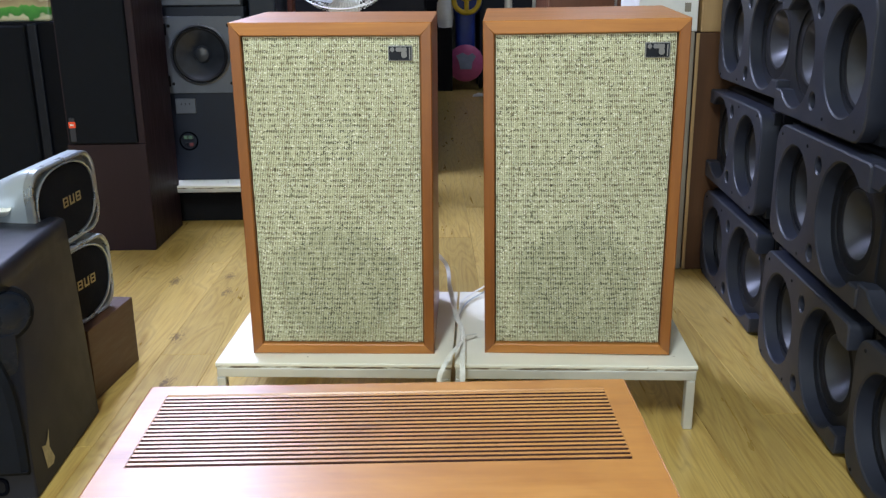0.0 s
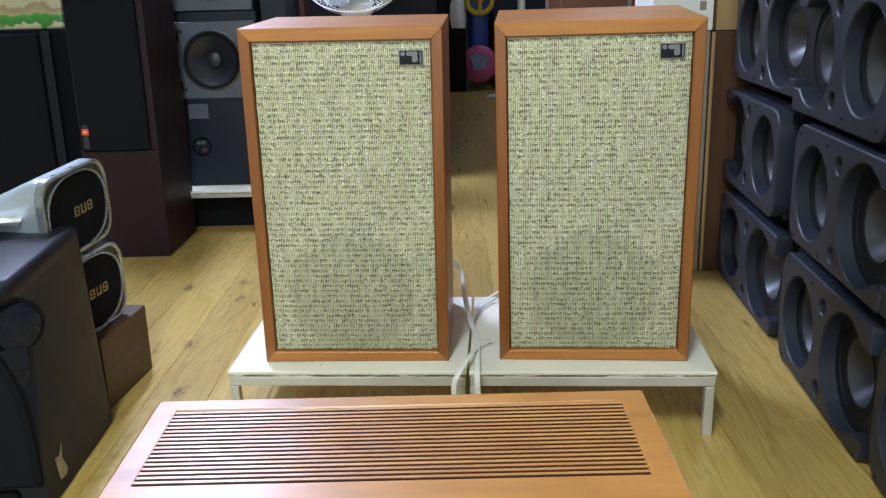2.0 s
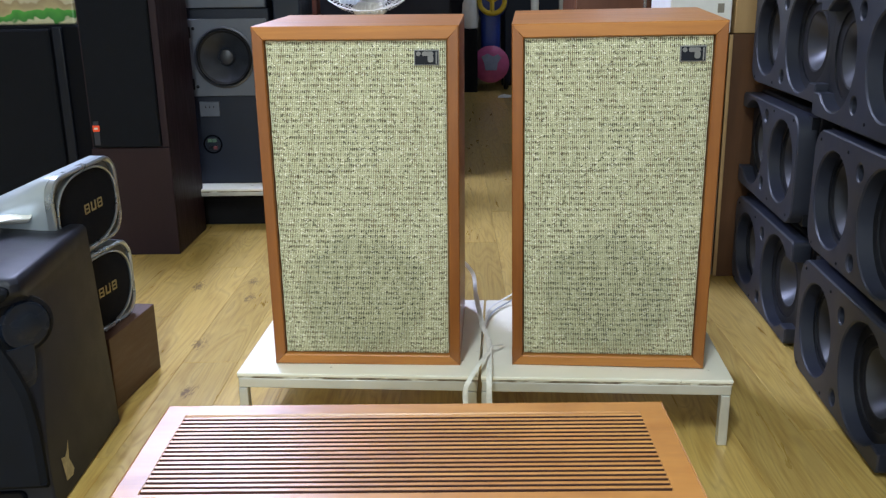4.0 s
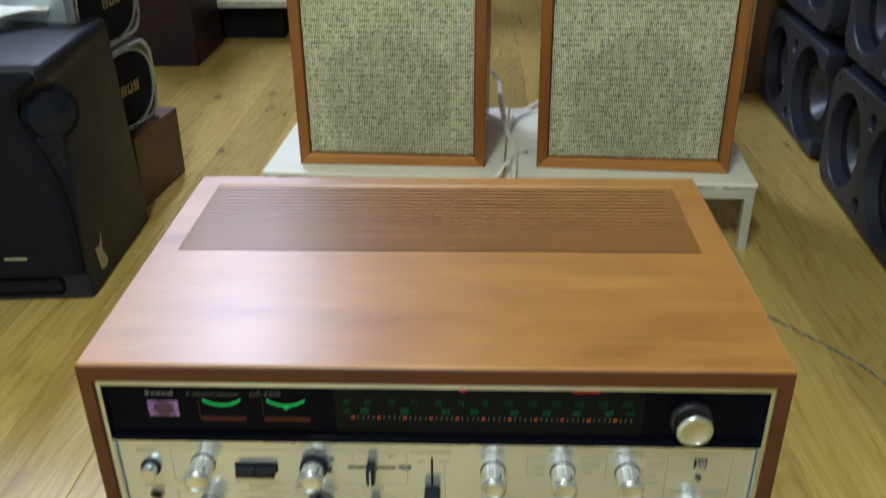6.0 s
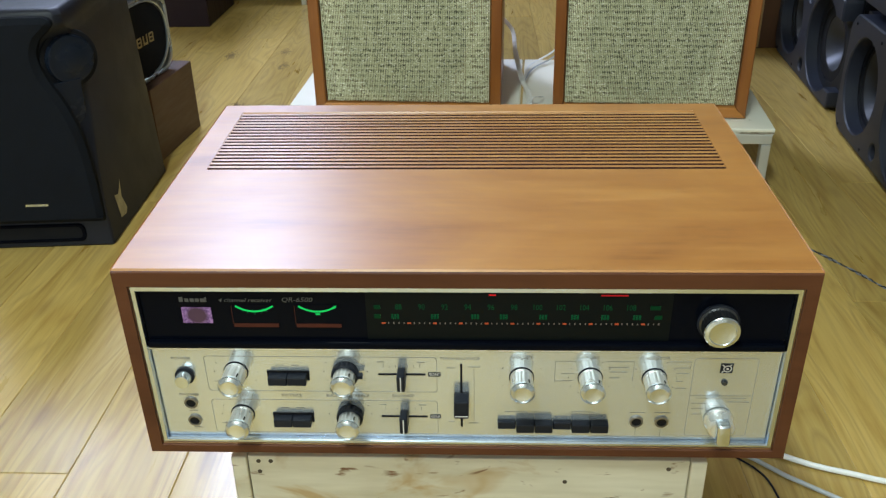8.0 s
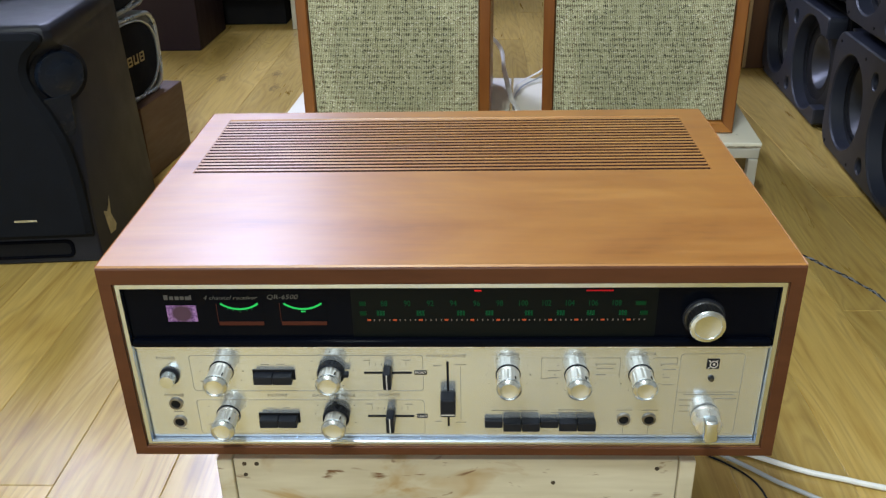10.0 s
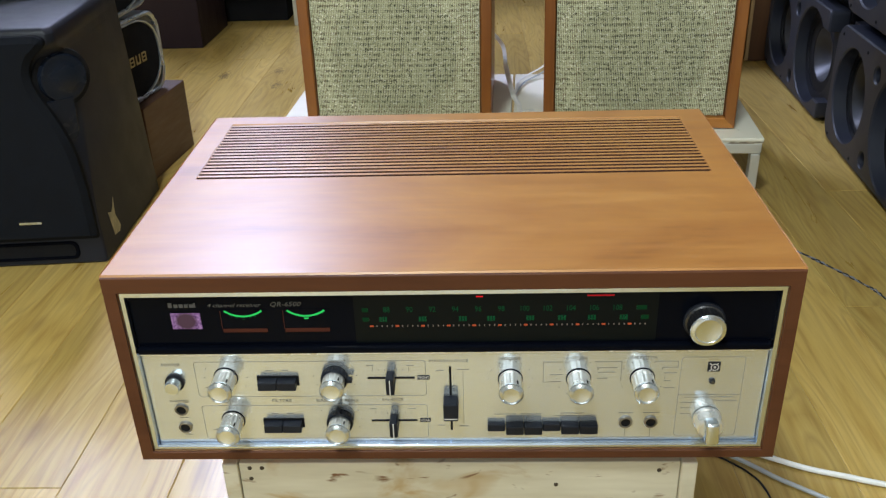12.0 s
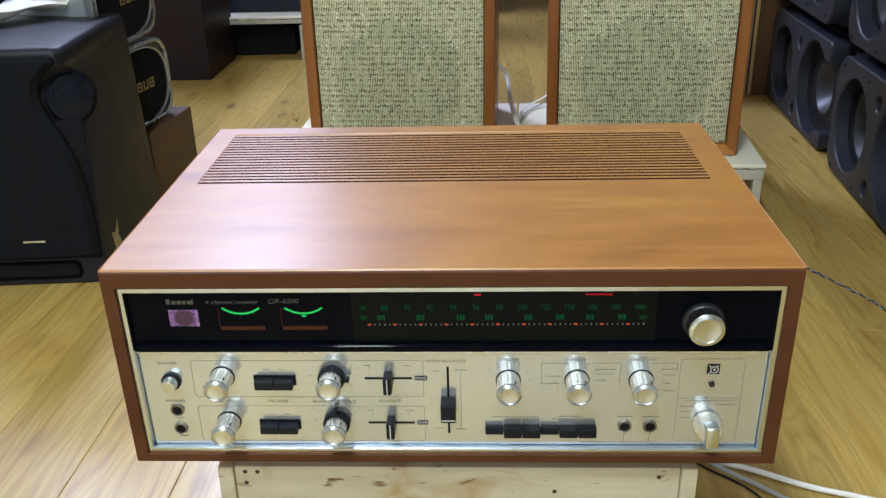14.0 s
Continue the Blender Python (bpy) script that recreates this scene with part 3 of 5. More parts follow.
def grille_speaker(m, label):
    sp = thing("speaker", m, label, "speaker", "pair of cloth-fronted speakers")
    t = 0.0205
    part("top_board", trapezoid_board([(0, SH), (t, SH - t - 0.003), (SW - t, SH - t - 0.003), (SW, SH)], 0, SD), SPK_WOOD_X_LIT, sp)
    part("bottom_board", trapezoid_board([(0, 0), (SW, 0), (SW - t, t), (t, t)], 0, SD), SPK_WOOD_X_LIT, sp)
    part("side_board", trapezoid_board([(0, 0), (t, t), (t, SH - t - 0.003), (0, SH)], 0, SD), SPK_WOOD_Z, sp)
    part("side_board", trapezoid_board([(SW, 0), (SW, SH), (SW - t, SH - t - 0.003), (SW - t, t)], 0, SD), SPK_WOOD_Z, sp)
    part("back_board", box((t, SD - 0.018, t), (SW - t, SD - 0.004, SH - t - 0.003)), BROWN_BOX, sp)
    # baffle with the woofer and tweeter cut-outs behind the cloth
    part("baffle", plate([(t + 0.001, t + 0.001), (SW - t - 0.001, t + 0.001), (SW - t - 0.001, SH - t - 0.004), (t + 0.001, SH - t - 0.004)],
                         [circle2(SW * 0.5, 0.155, 0.118, 40), circle2(SW * 0.5, 0.43, 0.045, 28)], -0.034, -0.020, 0, FRONT), PALE_OAK, sp)
    woofer = part("woofer", lathe([(0.122, 0.0), (0.112, 0.004), (0.104, 0.0), (0.03, -0.045), (0.02, -0.04), (0.0, -0.036)], 40, pose(SW * 0.5, 0.034, 0.155, 90)), RUBBER, sp, "dark paper woofer behind the cloth", True)
    # cloth: slightly uneven at its rims, with a small gap all round
    bm = bmesh.new()
    nx, nz, g = 24, 40, t + 0.0025
    grid = [[bm.verts.new((g + (SW - 2 * g) * i / nx + (0.0004 * math.sin(j * 1.7) if i in (0, nx) else 0),
                           0.0050 - 0.0022 * math.sin(math.pi * i / nx) * math.sin(math.pi * j / nz) + (0.004 if i in (0, nx) or j in (0, nz) else 0),
                           g + (SH - 2 * g - 0.003) * j / nz + (0.0004 * math.sin(i * 2.1) if j in (0, nz) else 0))) for i in range(nx + 1)] for j in range(nz + 1)]
    for j in range(nz):
        for i in range(nx):
            bm.faces.new((grid[j][i], grid[j][i + 1], grid[j + 1][i + 1], grid[j + 1][i]))
    part("grille_cloth", bm, CLOTH, sp, "woven beige cloth with dark slubs", True)
    badge = part("badge", box((0.286, 0.001, SH - 0.068), (0.330, 0.0055, SH - 0.041), 0.0008), BADGE_GREY, sp, "small silver badge plate")
    part("badge_field", box((0.2880, 0.0002, SH - 0.0662), (0.3280, 0.002, SH - 0.0428)), BLACK_PLASTIC, badge)
    part("badge_mark", plate(circle2(0.2938, SH - 0.0478, 0.0040, 16), [], -0.001, 0.0006, 0, FRONT), BADGE_GREY, badge)
    part("badge_mark", plate(rounded2(0.3000, SH - 0.0515, 0.3200, SH - 0.0440, 0.003, 4), [], -0.001, 0.0006, 0, FRONT), BADGE_GREY, badge)
    part("badge_mark", plate(rounded2(0.3100, SH - 0.0625, 0.3200, SH - 0.0500, 0.004, 4), [], -0.001, 0.0006, 0, FRONT), BADGE_GREY, badge)
    part("badge_mark", box((0.3240, -0.0006, SH - 0.0650), (0.3262, 0.001, SH - 0.0445)), BADGE_GREY, badge)
    return sp


TABLE_Z, TABLE_LEAN = 0.137, 1.2
left_speaker = grille_speaker(pose(-0.3104, 1.0775, TABLE_Z + 0.0025) @ pose(0, 0, 0, 0, 0, -2.45) @ pose(0, 0, 0, 2.2) @ pose(0, 0, 0, 0, 0.4, 0), "orange-brown wooden speaker with beige woven grille on a white table")
copy_thing(left_speaker, pose(0.1550, 1.0618, TABLE_Z + 0.0012) @ pose(0, 0, 0, 0, 0, -5.0) @ pose(0, 0, 0, 2.9) @ pose(0, 0, 0, 0, -0.35, 0))


# ---- white steel tables ----
def low_table(x0, x1, y0, y1, z, turn=0.0, lean=0.0, rail=0.020, label="low white steel table with a chipped white board top", group="speaker tables"):
    tb = thing("low_table", pose(x0, y0, 0) @ pose(0, 0, 0, 0, 0, turn) @ pose(0, 0, 0, lean), label, "table", group)
    w, d = x1 - x0, y1 - y0
    part("tabletop", box((0, 0, z - 0.0075), (w, d, z), 0.002), CHIPPED, tb, "chipped white-painted board")
    part("edge_band", box((0.001, 0.0015, z - 0.0115), (w - 0.001, 0.012, z - 0.0076)), WORN_EDGE, tb, "worn brown board edge")
    for y in (0.002, d - 0.022):
        part("rail", box((0.002, y, z - 0.012 - rail), (w - 0.002, y + 0.020, z - 0.012), 0.002), TABLE_STEEL, tb)
    for x in (0.002, w - 0.022):
        part("side_rail", box((x, 0.023, z - 0.012 - rail), (x + 0.020, d - 0.023, z - 0.0125), 0.002), TABLE_STEEL, tb)
    for x in (0.001, w - 0.021):
        for y in (0.001, d - 0.026):
            part("leg", box((x, y, -math.tan(radians(lean)) * (y + 0.012) if y > 0.1 else 0.0), (x + 0.018, y + 0.020, z - 0.0325), 0.002), TABLE_STEEL, tb)
    return tb


low_table(-0.380, 0.0885, 1.042, 1.455, TABLE_Z, -3.5, TABLE_LEAN)
low_table(0.0925, 0.563, 1.013, 1.426, TABLE_Z, -3.5, TABLE_LEAN)


# ---- receiver ----
RW, RH, RD = 0.545, 0.1845, 0.362
rec = thing("stereo_receiver", pose(0, 0, 0.2075, 1.35), "vintage wood-cased receiver with champagne panel and lit dial on a crate", "receiver")
hw, side_t, top_t, bot_t = RW / 2, 0.0115, 0.0142, 0.0095
part("side_panel", plate([(-hw, 0), (-hw + side_t, bot_t), (-hw + side_t, RH - top_t), (-hw, RH)], [], -RD, 0, 0.0016, FRONT), CASE, rec)
part("side_panel", plate([(hw, 0), (hw, RH), (hw - side_t, RH - top_t), (hw - side_t, bot_t)], [], -RD, 0, 0.0016, FRONT), CASE, rec)
part("bottom_panel", plate([(-hw, 0), (hw, 0), (hw - side_t, bot_t), (-hw + side_t, bot_t)], [], -RD, 0, 0.0016, FRONT), CASE, rec)
# top board with a vent field of slits
VX0, VX1, VY0, VY1, SLITS = -0.247, 0.244, 0.189, 0.336, 19
PITCH = (VY1 - VY0) / (SLITS - 1)
GAP = 0.0027
slits = []
for k in range(SLITS):
    yc = VY0 + PITCH * k
    slits.append([(VX0, yc - GAP / 2), (VX1, yc - GAP / 2), (VX1, yc + GAP / 2), (VX0, yc + GAP / 2)])
top = part("top_panel", plate(rounded2(-hw + 0.0002, 0.0002, hw - 0.0002, RD - 0.0002, 0.0015, 2), [[(VX0, VY0 - GAP / 2), (VX1, VY0 - GAP / 2), (VX1, VY1 + GAP / 2), (VX0, VY1 + GAP / 2)]], RH - 0.0145, RH + 0.0006, 0.0016), CASE, rec, "satin orange-brown veneer top")
for k in range(SLITS - 1):
    y0 = VY0 + PITCH * k + GAP / 2
    sl = part("slat", box((VX0 - 0.0005, y0, RH - 0.0095), (VX1 + 0.0005, y0 + PITCH - GAP, RH + 0.0004), 0.0006, 1), CASE, top)
    sl.data.materials.append(SLIT_DARK)
    for poly in sl.data.polygons:
        poly.material_index = 1 if abs(poly.normal.y) > 0.5 else 0
part("inner_tray", box((-hw + side_t, 0.03, RH - 0.045), (hw - side_t, RD - 0.004, RH - 0.040)), BLACK_MATT, rec)
part("back_panel", box((-hw + side_t, RD - 0.012, bot_t), (hw - side_t, RD - 0.006, RH - top_t)), BLACK_MATT, rec)
for x in (-0.19, 0.19):
    for y in (0.05, 0.31):
        part("foot", lathe([(0.0, 0.0), (0.016, 0.0), (0.014, -0.0125 - (y * 0.0272)), (0.0, -0.0125 - (y * 0.0272))], 20, pose(x, y, 0.001)), RUBBER, rec, "", True)

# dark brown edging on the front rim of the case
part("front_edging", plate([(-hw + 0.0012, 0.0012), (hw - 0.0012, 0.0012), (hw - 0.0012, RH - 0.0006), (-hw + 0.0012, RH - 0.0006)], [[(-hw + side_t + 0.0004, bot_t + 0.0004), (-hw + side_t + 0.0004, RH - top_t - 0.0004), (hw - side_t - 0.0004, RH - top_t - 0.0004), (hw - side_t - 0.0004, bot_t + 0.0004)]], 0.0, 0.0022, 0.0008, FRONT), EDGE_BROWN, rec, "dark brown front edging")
# silver bezel round the front
bz = 0.0043
BX, BZ0, BZ1 = hw - side_t - 0.0006, bot_t + 0.0006, RH - top_t - 0.0006
part("bezel", plate([(-BX, BZ0), (BX, BZ0), (BX, BZ1), (-BX, BZ1)], [[(-BX + bz, BZ0 + 0.0045), (BX - bz, BZ0 + 0.0045), (BX - bz, BZ1 - 0.0058), (-BX + bz, BZ1 - 0.0058)]], -0.011, -0.0005, 0.0012, FRONT), BEZEL_METAL, rec, "polished silver frame")
PX, PZ0, PZ1, GZ1 = BX - bz - 0.0003, BZ0 + 0.0048, 0.1088, BZ1 - 0.0061
DIAL_UP = 0.0019  # the whole dial sits this much higher than its own marks
PF = 0.0055  # depth of the panel's face behind the case front
panel = part("front_panel", box((-PX, PF, PZ0), (PX, PF + 0.003, PZ1), 0.0006, 1), PANEL, rec, "brushed champagne aluminium panel")
glass = part("dial_glass", box((-PX, PF + 0.0005, PZ1 + 0.0078 - DIAL_UP), (PX, PF + 0.003, GZ1 - DIAL_UP)), GLOSS_BLACK, rec, "black glass dial window", m=pose(0, 0, DIAL_UP))
part("dial_lip", box((-PX, 0.0005, PZ1 + 0.0006), (PX, PF + 0.003, PZ1 + 0.0074), 0.0022, 3), GLOSS_BLACK, rec, "rounded gloss black ledge")
part("panel_trim", box((-PX, 0.0030, PZ1 - 0.0012), (PX, PF - 0.0002, PZ1 + 0.0004), 0.0004, 1), CHROME, rec)


def on_panel(x, z, out=0.0):
    return pose(x, PF - out, z, 90)


def on_glass(x, z, out=0.0006):
    return pose(x, PF + 0.0005 - out, z, 90)


def line(x0, z0, x1, z1, w=0.0004, material=INK, y=None, parent=None, name="printed_line"):
    y = PF - 0.0002 if y is None else y
    bm = bmesh.new()
    d = Vector((x1 - x0, 0, z1 - z0)).normalized() * w / 2
    nrm = Vector((-d.z, 0, d.x))
    bm.faces.new([bm.verts.new(Vector((a, y, b)) + s) for a, b, s in ((x0, z0, -nrm - d), (x1, z1, -nrm + d), (x1, z1, nrm + d), (x0, z0, nrm - d))])
    return part(name, bm, material, parent or panel)


def frame_line(x0, z0, x1, z1, r=0.003, w=0.00042):
    part("printed_frame", plate(rounded2(x0, z0, x1, z1, r, 4), [rounded2(x0 + w, z0 + w, x1 - w, z1 - w, r - w, 4)], 0.0, 0.00015, 0, on_panel(0, 0)), INK, panel)


frame_line(-0.2135, 0.0635, -0.021, 0.0995)
frame_line(-0.2135, 0.0185, -0.021, 0.0545)
frame_line(0.187, 0.0195, 0.2385, 0.1005)
line(0.187, 0.0625, 0.2385, 0.0625)


def knob(x, z, r=0.0101, length=0.0238, ring=0.0, tab=0.0):
    kb = part("knob", lathe([(r * 0.94, 0.001), (r * 0.94, 0.0025), (r * 0.90, 0.003), (r * 0.92, length * 0.74), (r * 0.96, length * 0.76), (r * 0.98, length * 0.80)],
                            64, on_panel(x, z), 14, 0.07, (2, 3)), CHROME, rec, "fluted chrome knob", True)
    part("knob_face", lathe([(r * 0.98, length * 0.80), (r, length * 0.83), (r, length * 0.90), (r * 0.965, length * 0.925), (r * 0.76, length), (r * 0.70, length * 0.985), (r * 0.66, length * 0.965), (r * 0.3, length * 0.945), (0.0, length * 0.94)], 44, on_panel(x, z)), BRASS_FACE, kb, "pale champagne cap", True)
    part("index_dot", box((-0.0005, r * 0.88, length * 0.55), (0.0005, r * 0.955, length * 0.72), 0, 1, on_panel(x, z) @ pose(0, 0, 0, 0, 0, -35)), BLACK_MATT, kb)
    part("knob_shadow_ring", lathe([(r * 1.02, 0.0), (r * 1.02, 0.0003), (0.0, 0.0003)], 40, on_panel(x, z)), BLACK_PLASTIC, kb, "", True)
    if ring:
        part("knob_ring", lathe([(r * 0.95, 0.002), (r * 1.12, 0.002), (r * 1.12, 0.0070), (r * 0.93, 0.0082)], 48, on_panel(x, z), 24, 0.05, (1, 2)), BLACK_PLASTIC, kb, "black outer control ring", True)
        part("ring_tab", box((r * 1.05, -0.0017, 0.003), (r * 1.48, 0.0017, 0.0085), 0.0006, 2, on_panel(x, z) @ pose(0, 0, 0, 0, 0, tab)), BLACK_PLASTIC, kb)
    return kb


def ticks(x, z, r, angles, dot=0.0006):
    for a in angles:
        part("tick", lathe([(dot, 0.0), (dot, 0.00015), (0.0, 0.00015)], 8, on_panel(x + r * math.sin(radians(a)), z + r * math.cos(radians(a)))), INK, panel)


for kx, kz, rg, tb in ((-0.188, 0.0835, 0, 0), (-0.188, 0.0385, 0, 0), (-0.0965, 0.0845, 1, 0), (-0.0955, 0.0395, 1, 90), (0.0485, 0.0800, 0, 0), (0.1045, 0.0800, 0, 0), (0.1565, 0.0800, 0, 0)):
    knob(kx, kz, ring=rg, tab=tb)
    ticks(kx, kz, 0.0180, range(-150, 151, 30))

# lever knob of the four-way selector
kb = part("selector_knob", lathe([(0.0118, 0.001), (0.0118, 0.0035), (0.0108, 0.0045), (0.0104, 0.014), (0.0090, 0.0155), (0.0, 0.0155)], 48, on_panel(0.2130, 0.0385)), CHROME, rec, "chrome knob with a lever grip", True)
part("grip", box((-0.0056, -0.0108, 0.012), (0.0056, 0.0108, 0.0235), 0.0026, 3, on_panel(0.2130, 0.0385) @ pose(0, 0, 0, 0, 0, 4)), SATIN_METAL, kb, "", True)

DARK_CHROME = plain("dark_chrome", (0.10, 0.10, 0.105), 0.3, 0.9)
# tuning knob on the black glass
tk = part("tuning_knob", lathe([(0.0150, 0.0), (0.0150, 0.003), (0.0143, 0.004), (0.0140, 0.0128)], 90, on_glass(0.2005, 0.1357), 30, 0.08, (2, 3)), DARK_CHROME, rec, "large fluted dark tuning knob with silver face", True)
part("knob_face", lathe([(0.0140, 0.0128), (0.0141, 0.0150), (0.0134, 0.0160), (0.0106, 0.0168), (0.0101, 0.0162), (0.006, 0.0156), (0.0, 0.0153)], 56, on_glass(0.2005, 0.1357)), SATIN_METAL, tk, "satin silver face", True)
part("knob_collar", lathe([(0.0165, 0.0), (0.0165, 0.002), (0.0146, 0.0026)], 48, on_glass(0.2005, 0.1357)), BLACK_PLASTIC, tk, "", True)

# power button and sockets
pb = part("power_button", lathe([(0.0062, 0.001), (0.0062, 0.0095), (0.0056, 0.0105), (0.0, 0.0107)], 32, on_panel(-0.2315, 0.0795)), SATIN_METAL, rec, "", True)
part("button_collar", lathe([(0.0082, 0.0), (0.0082, 0.0020), (0.0064, 0.0026), (0.0062, 0.0008)], 32, on_panel(-0.2315, 0.0795)), BLACK_PLASTIC, pb, "", True)
SOCKET_RIM = plain("socket_rim", (0.32, 0.30, 0.27), 0.3, 0.9)
for jx, jz in ((-0.2310, 0.0505), (-0.2305, 0.0315), (0.1458, 0.0345), (0.1668, 0.0345)):
    jk = part("socket", lathe([(0.0058, 0.0), (0.0058, 0.0014), (0.0052, 0.0020), (0.0043, 0.0020), (0.0040, 0.0004)], 28, on_panel(jx, jz)), SOCKET_RIM, rec, "chrome-rimmed headphone socket", True)
    part("socket_hole", lathe([(0.0041, 0.0010), (0.0, 0.0008)], 20, on_panel(jx, jz)), BLACK_MATT, jk)

# paired rocker keys of the filters
for fx, fz in ((-0.1445, 0.0790), (-0.1445, 0.0345)):
    part("key_recess", box((fx - 0.0175, PF - 0.0008, fz - 0.0036), (fx + 0.0175, PF - 0.0001, fz + 0.0062)), BLACK_MATT, panel)
    for s in (-1, 1):
        part("filter_key", box((fx - 0.0158 if s < 0 else fx + 0.0001, PF - 0.0085, fz - 0.0037), (fx - 0.0001 if s < 0 else fx + 0.0158, PF - 0.0003, fz + 0.0042), 0.0007, 2), BLACK_PLASTIC, rec)

# row of six push keys, some pressed in
for k, deep in enumerate((0.0050, 0.0085, 0.0085, 0.0050, 0.0080, 0.0080)):
    x0 = 0.0292 + 0.0155 * k
    part("push_key", box((x0 + 0.0002, PF - deep, 0.0284 if deep < 0.007 else 0.0272), (x0 + 0.0153, PF - 0.0003, 0.0362), 0.0010, 2), BLACK_PLASTIC, rec)

# balance sliders
def slider(x, z, upright, half, at):
    a, b = ((0.0009, half) if upright else (half, 0.0009))
    part("slider_slot", box((x - a, PF - 0.0004, z - b), (x + a, PF + 0.0002, z + b)), BLACK_MATT, rec)
    cx, cz = (x, z + at) if upright else (x + at, z)
    w, h = (0.0062, 0.0090) if upright else (0.0034, 0.0080)
    hd = part("slider_handle", box((cx - w, PF - 0.014, cz - h), (cx + w, PF - 0.0006, cz + h), 0.0014, 2), BLACK_PLASTIC, rec)
    if upright:
        part("index_line", box((cx - w + 0.0008, PF - 0.0143, cz - 0.0065), (cx + w - 0.0008, PF - 0.0138, cz - 0.0057)), WHITE_INK, hd)
    else:
        part("index_line", box((cx - 0.0004, PF - 0.0143, cz - h + 0.001), (cx + 0.0004, PF - 0.0138, cz + h - 0.001)), WHITE_INK, hd)


slider(-0.0500, 0.0820, False, 0.0195, 0.0)
slider(-0.0495, 0.0375, False, 0.0195, 0.0)
slider(-0.0010, 0.0600, True, 0.0330, -0.0045)
for base in (0.0890, 0.0445):
    for k in range(7):
        line(-0.0650 + 0.005 * k, base, -0.0650 + 0.005 * k, base + (0.0035 if k in (0, 6) else 0.0022))
line(0.0095, 0.0335, 0.0095, 0.0880)

# printed words
for word, x, z, size, width in (("POWER", -0.2325, 0.0965, 0.0042, 0.0160), ("PHONES", -0.2315, 0.0590, 0.0040, 0.0165), ("FILTERS", -0.1440, 0.0590, 0.0040, 0.0165),
                                ("BASS", -0.1090, 0.0590, 0.0040, 0.0110), ("TREBLE", -0.0860, 0.0590, 0.0040, 0.0150), ("BALANCE", -0.0500, 0.0595, 0.0040, 0.0180),
                                ("LEVEL", -0.1880, 0.0590, 0.0040, 0.0130), ("MAIN BALANCE", -0.0020, 0.0985, 0.0042, 0.0320),
                                ("VOLUME", 0.0490, 0.1000, 0.0040, 0.0170), ("MODE", 0.1050, 0.1000, 0.0040, 0.0120), ("SELECTOR", 0.1570, 0.1000, 0.0040, 0.0210)):
    lettering("lettering", word, size, INK, panel, on_panel(x, z, 0.0002), width)
# dark tags with pale words beside the balance sliders
for word, z, w in (("FRONT", 0.0822, 0.0092), ("REAR", 0.0377, 0.0080)):
    tag_ = part("printed_tag", box((-0.0232 - w / 2 - 0.0005, PF - 0.0003, z - 0.0021), (-0.0232 + w / 2 + 0.0005, PF + 0.0002, z + 0.0021)), BLACK_PLASTIC, panel)
    lettering("lettering", word, 0.0038, WHITE_INK, tag_, on_panel(-0.0232, z, 0.0005), w)
# small print that cannot be read
for x, z, w in ((-0.2045, 0.0735, 0.005), (-0.2045, 0.0285, 0.005), (-0.2300, 0.0420, 0.008), (-0.2290, 0.0235, 0.007), (-0.151, 0.0905, 0.006), (-0.138, 0.0905, 0.006), (-0.151, 0.0458, 0.006), (-0.138, 0.0458, 0.006),
                (-0.067, 0.0945, 0.005), (-0.034, 0.0945, 0.006), (-0.067, 0.0500, 0.005), (-0.034, 0.0500, 0.006), (-0.0095, 0.0890, 0.006), (0.0095, 0.0900, 0.009), (-0.0095, 0.0320, 0.005), (0.0095, 0.0310, 0.008),
                (0.0445, 0.0435, 0.018), (0.0660, 0.0435, 0.016), (0.1010, 0.0440, 0.020), (0.1458, 0.0440, 0.012), (0.1668, 0.0440, 0.013), (0.0860, 0.0840, 0.010), (0.0860, 0.0770, 0.008), (0.1270, 0.0905, 0.016), (0.1270, 0.0860, 0.013),
                (0.1240, 0.0800, 0.008), (0.1780, 0.0905, 0.012), (0.1790, 0.0850, 0.010), (0.1770, 0.0770, 0.005), (0.1790, 0.0700, 0.008), (0.2130, 0.0600, 0.040), (0.1960, 0.0545, 0.012), (0.2270, 0.0560, 0.018), (0.1950, 0.0490, 0.009), (0.1950, 0.0430, 0.008)):
    line(x - w / 2, z, x + w / 2, z, 0.0006, INK, None, None, "small_print_bar")
# brackets round the mode and selector markings
for x0, x1 in ((0.0755, 0.0920), (0.1170, 0.1390), (0.1660, 0.1845)):
    line(x0, 0.0965, x1, 0.0965)
line(0.0755, 0.0765, 0.0755, 0.0965), line(0.0755, 0.0765, 0.0880, 0.0765), line(0.1390, 0.0770, 0.1390, 0.0965), line(0.1845, 0.0890, 0.1845, 0.0965)
line(0.0850, 0.0415, 0.1160, 0.0415), line(0.1458, 0.0180, 0.1458, 0.0270), line(0.1668, 0.0180, 0.1668, 0.0270), line(0.1120, 0.0180, 0.1668, 0.0180)
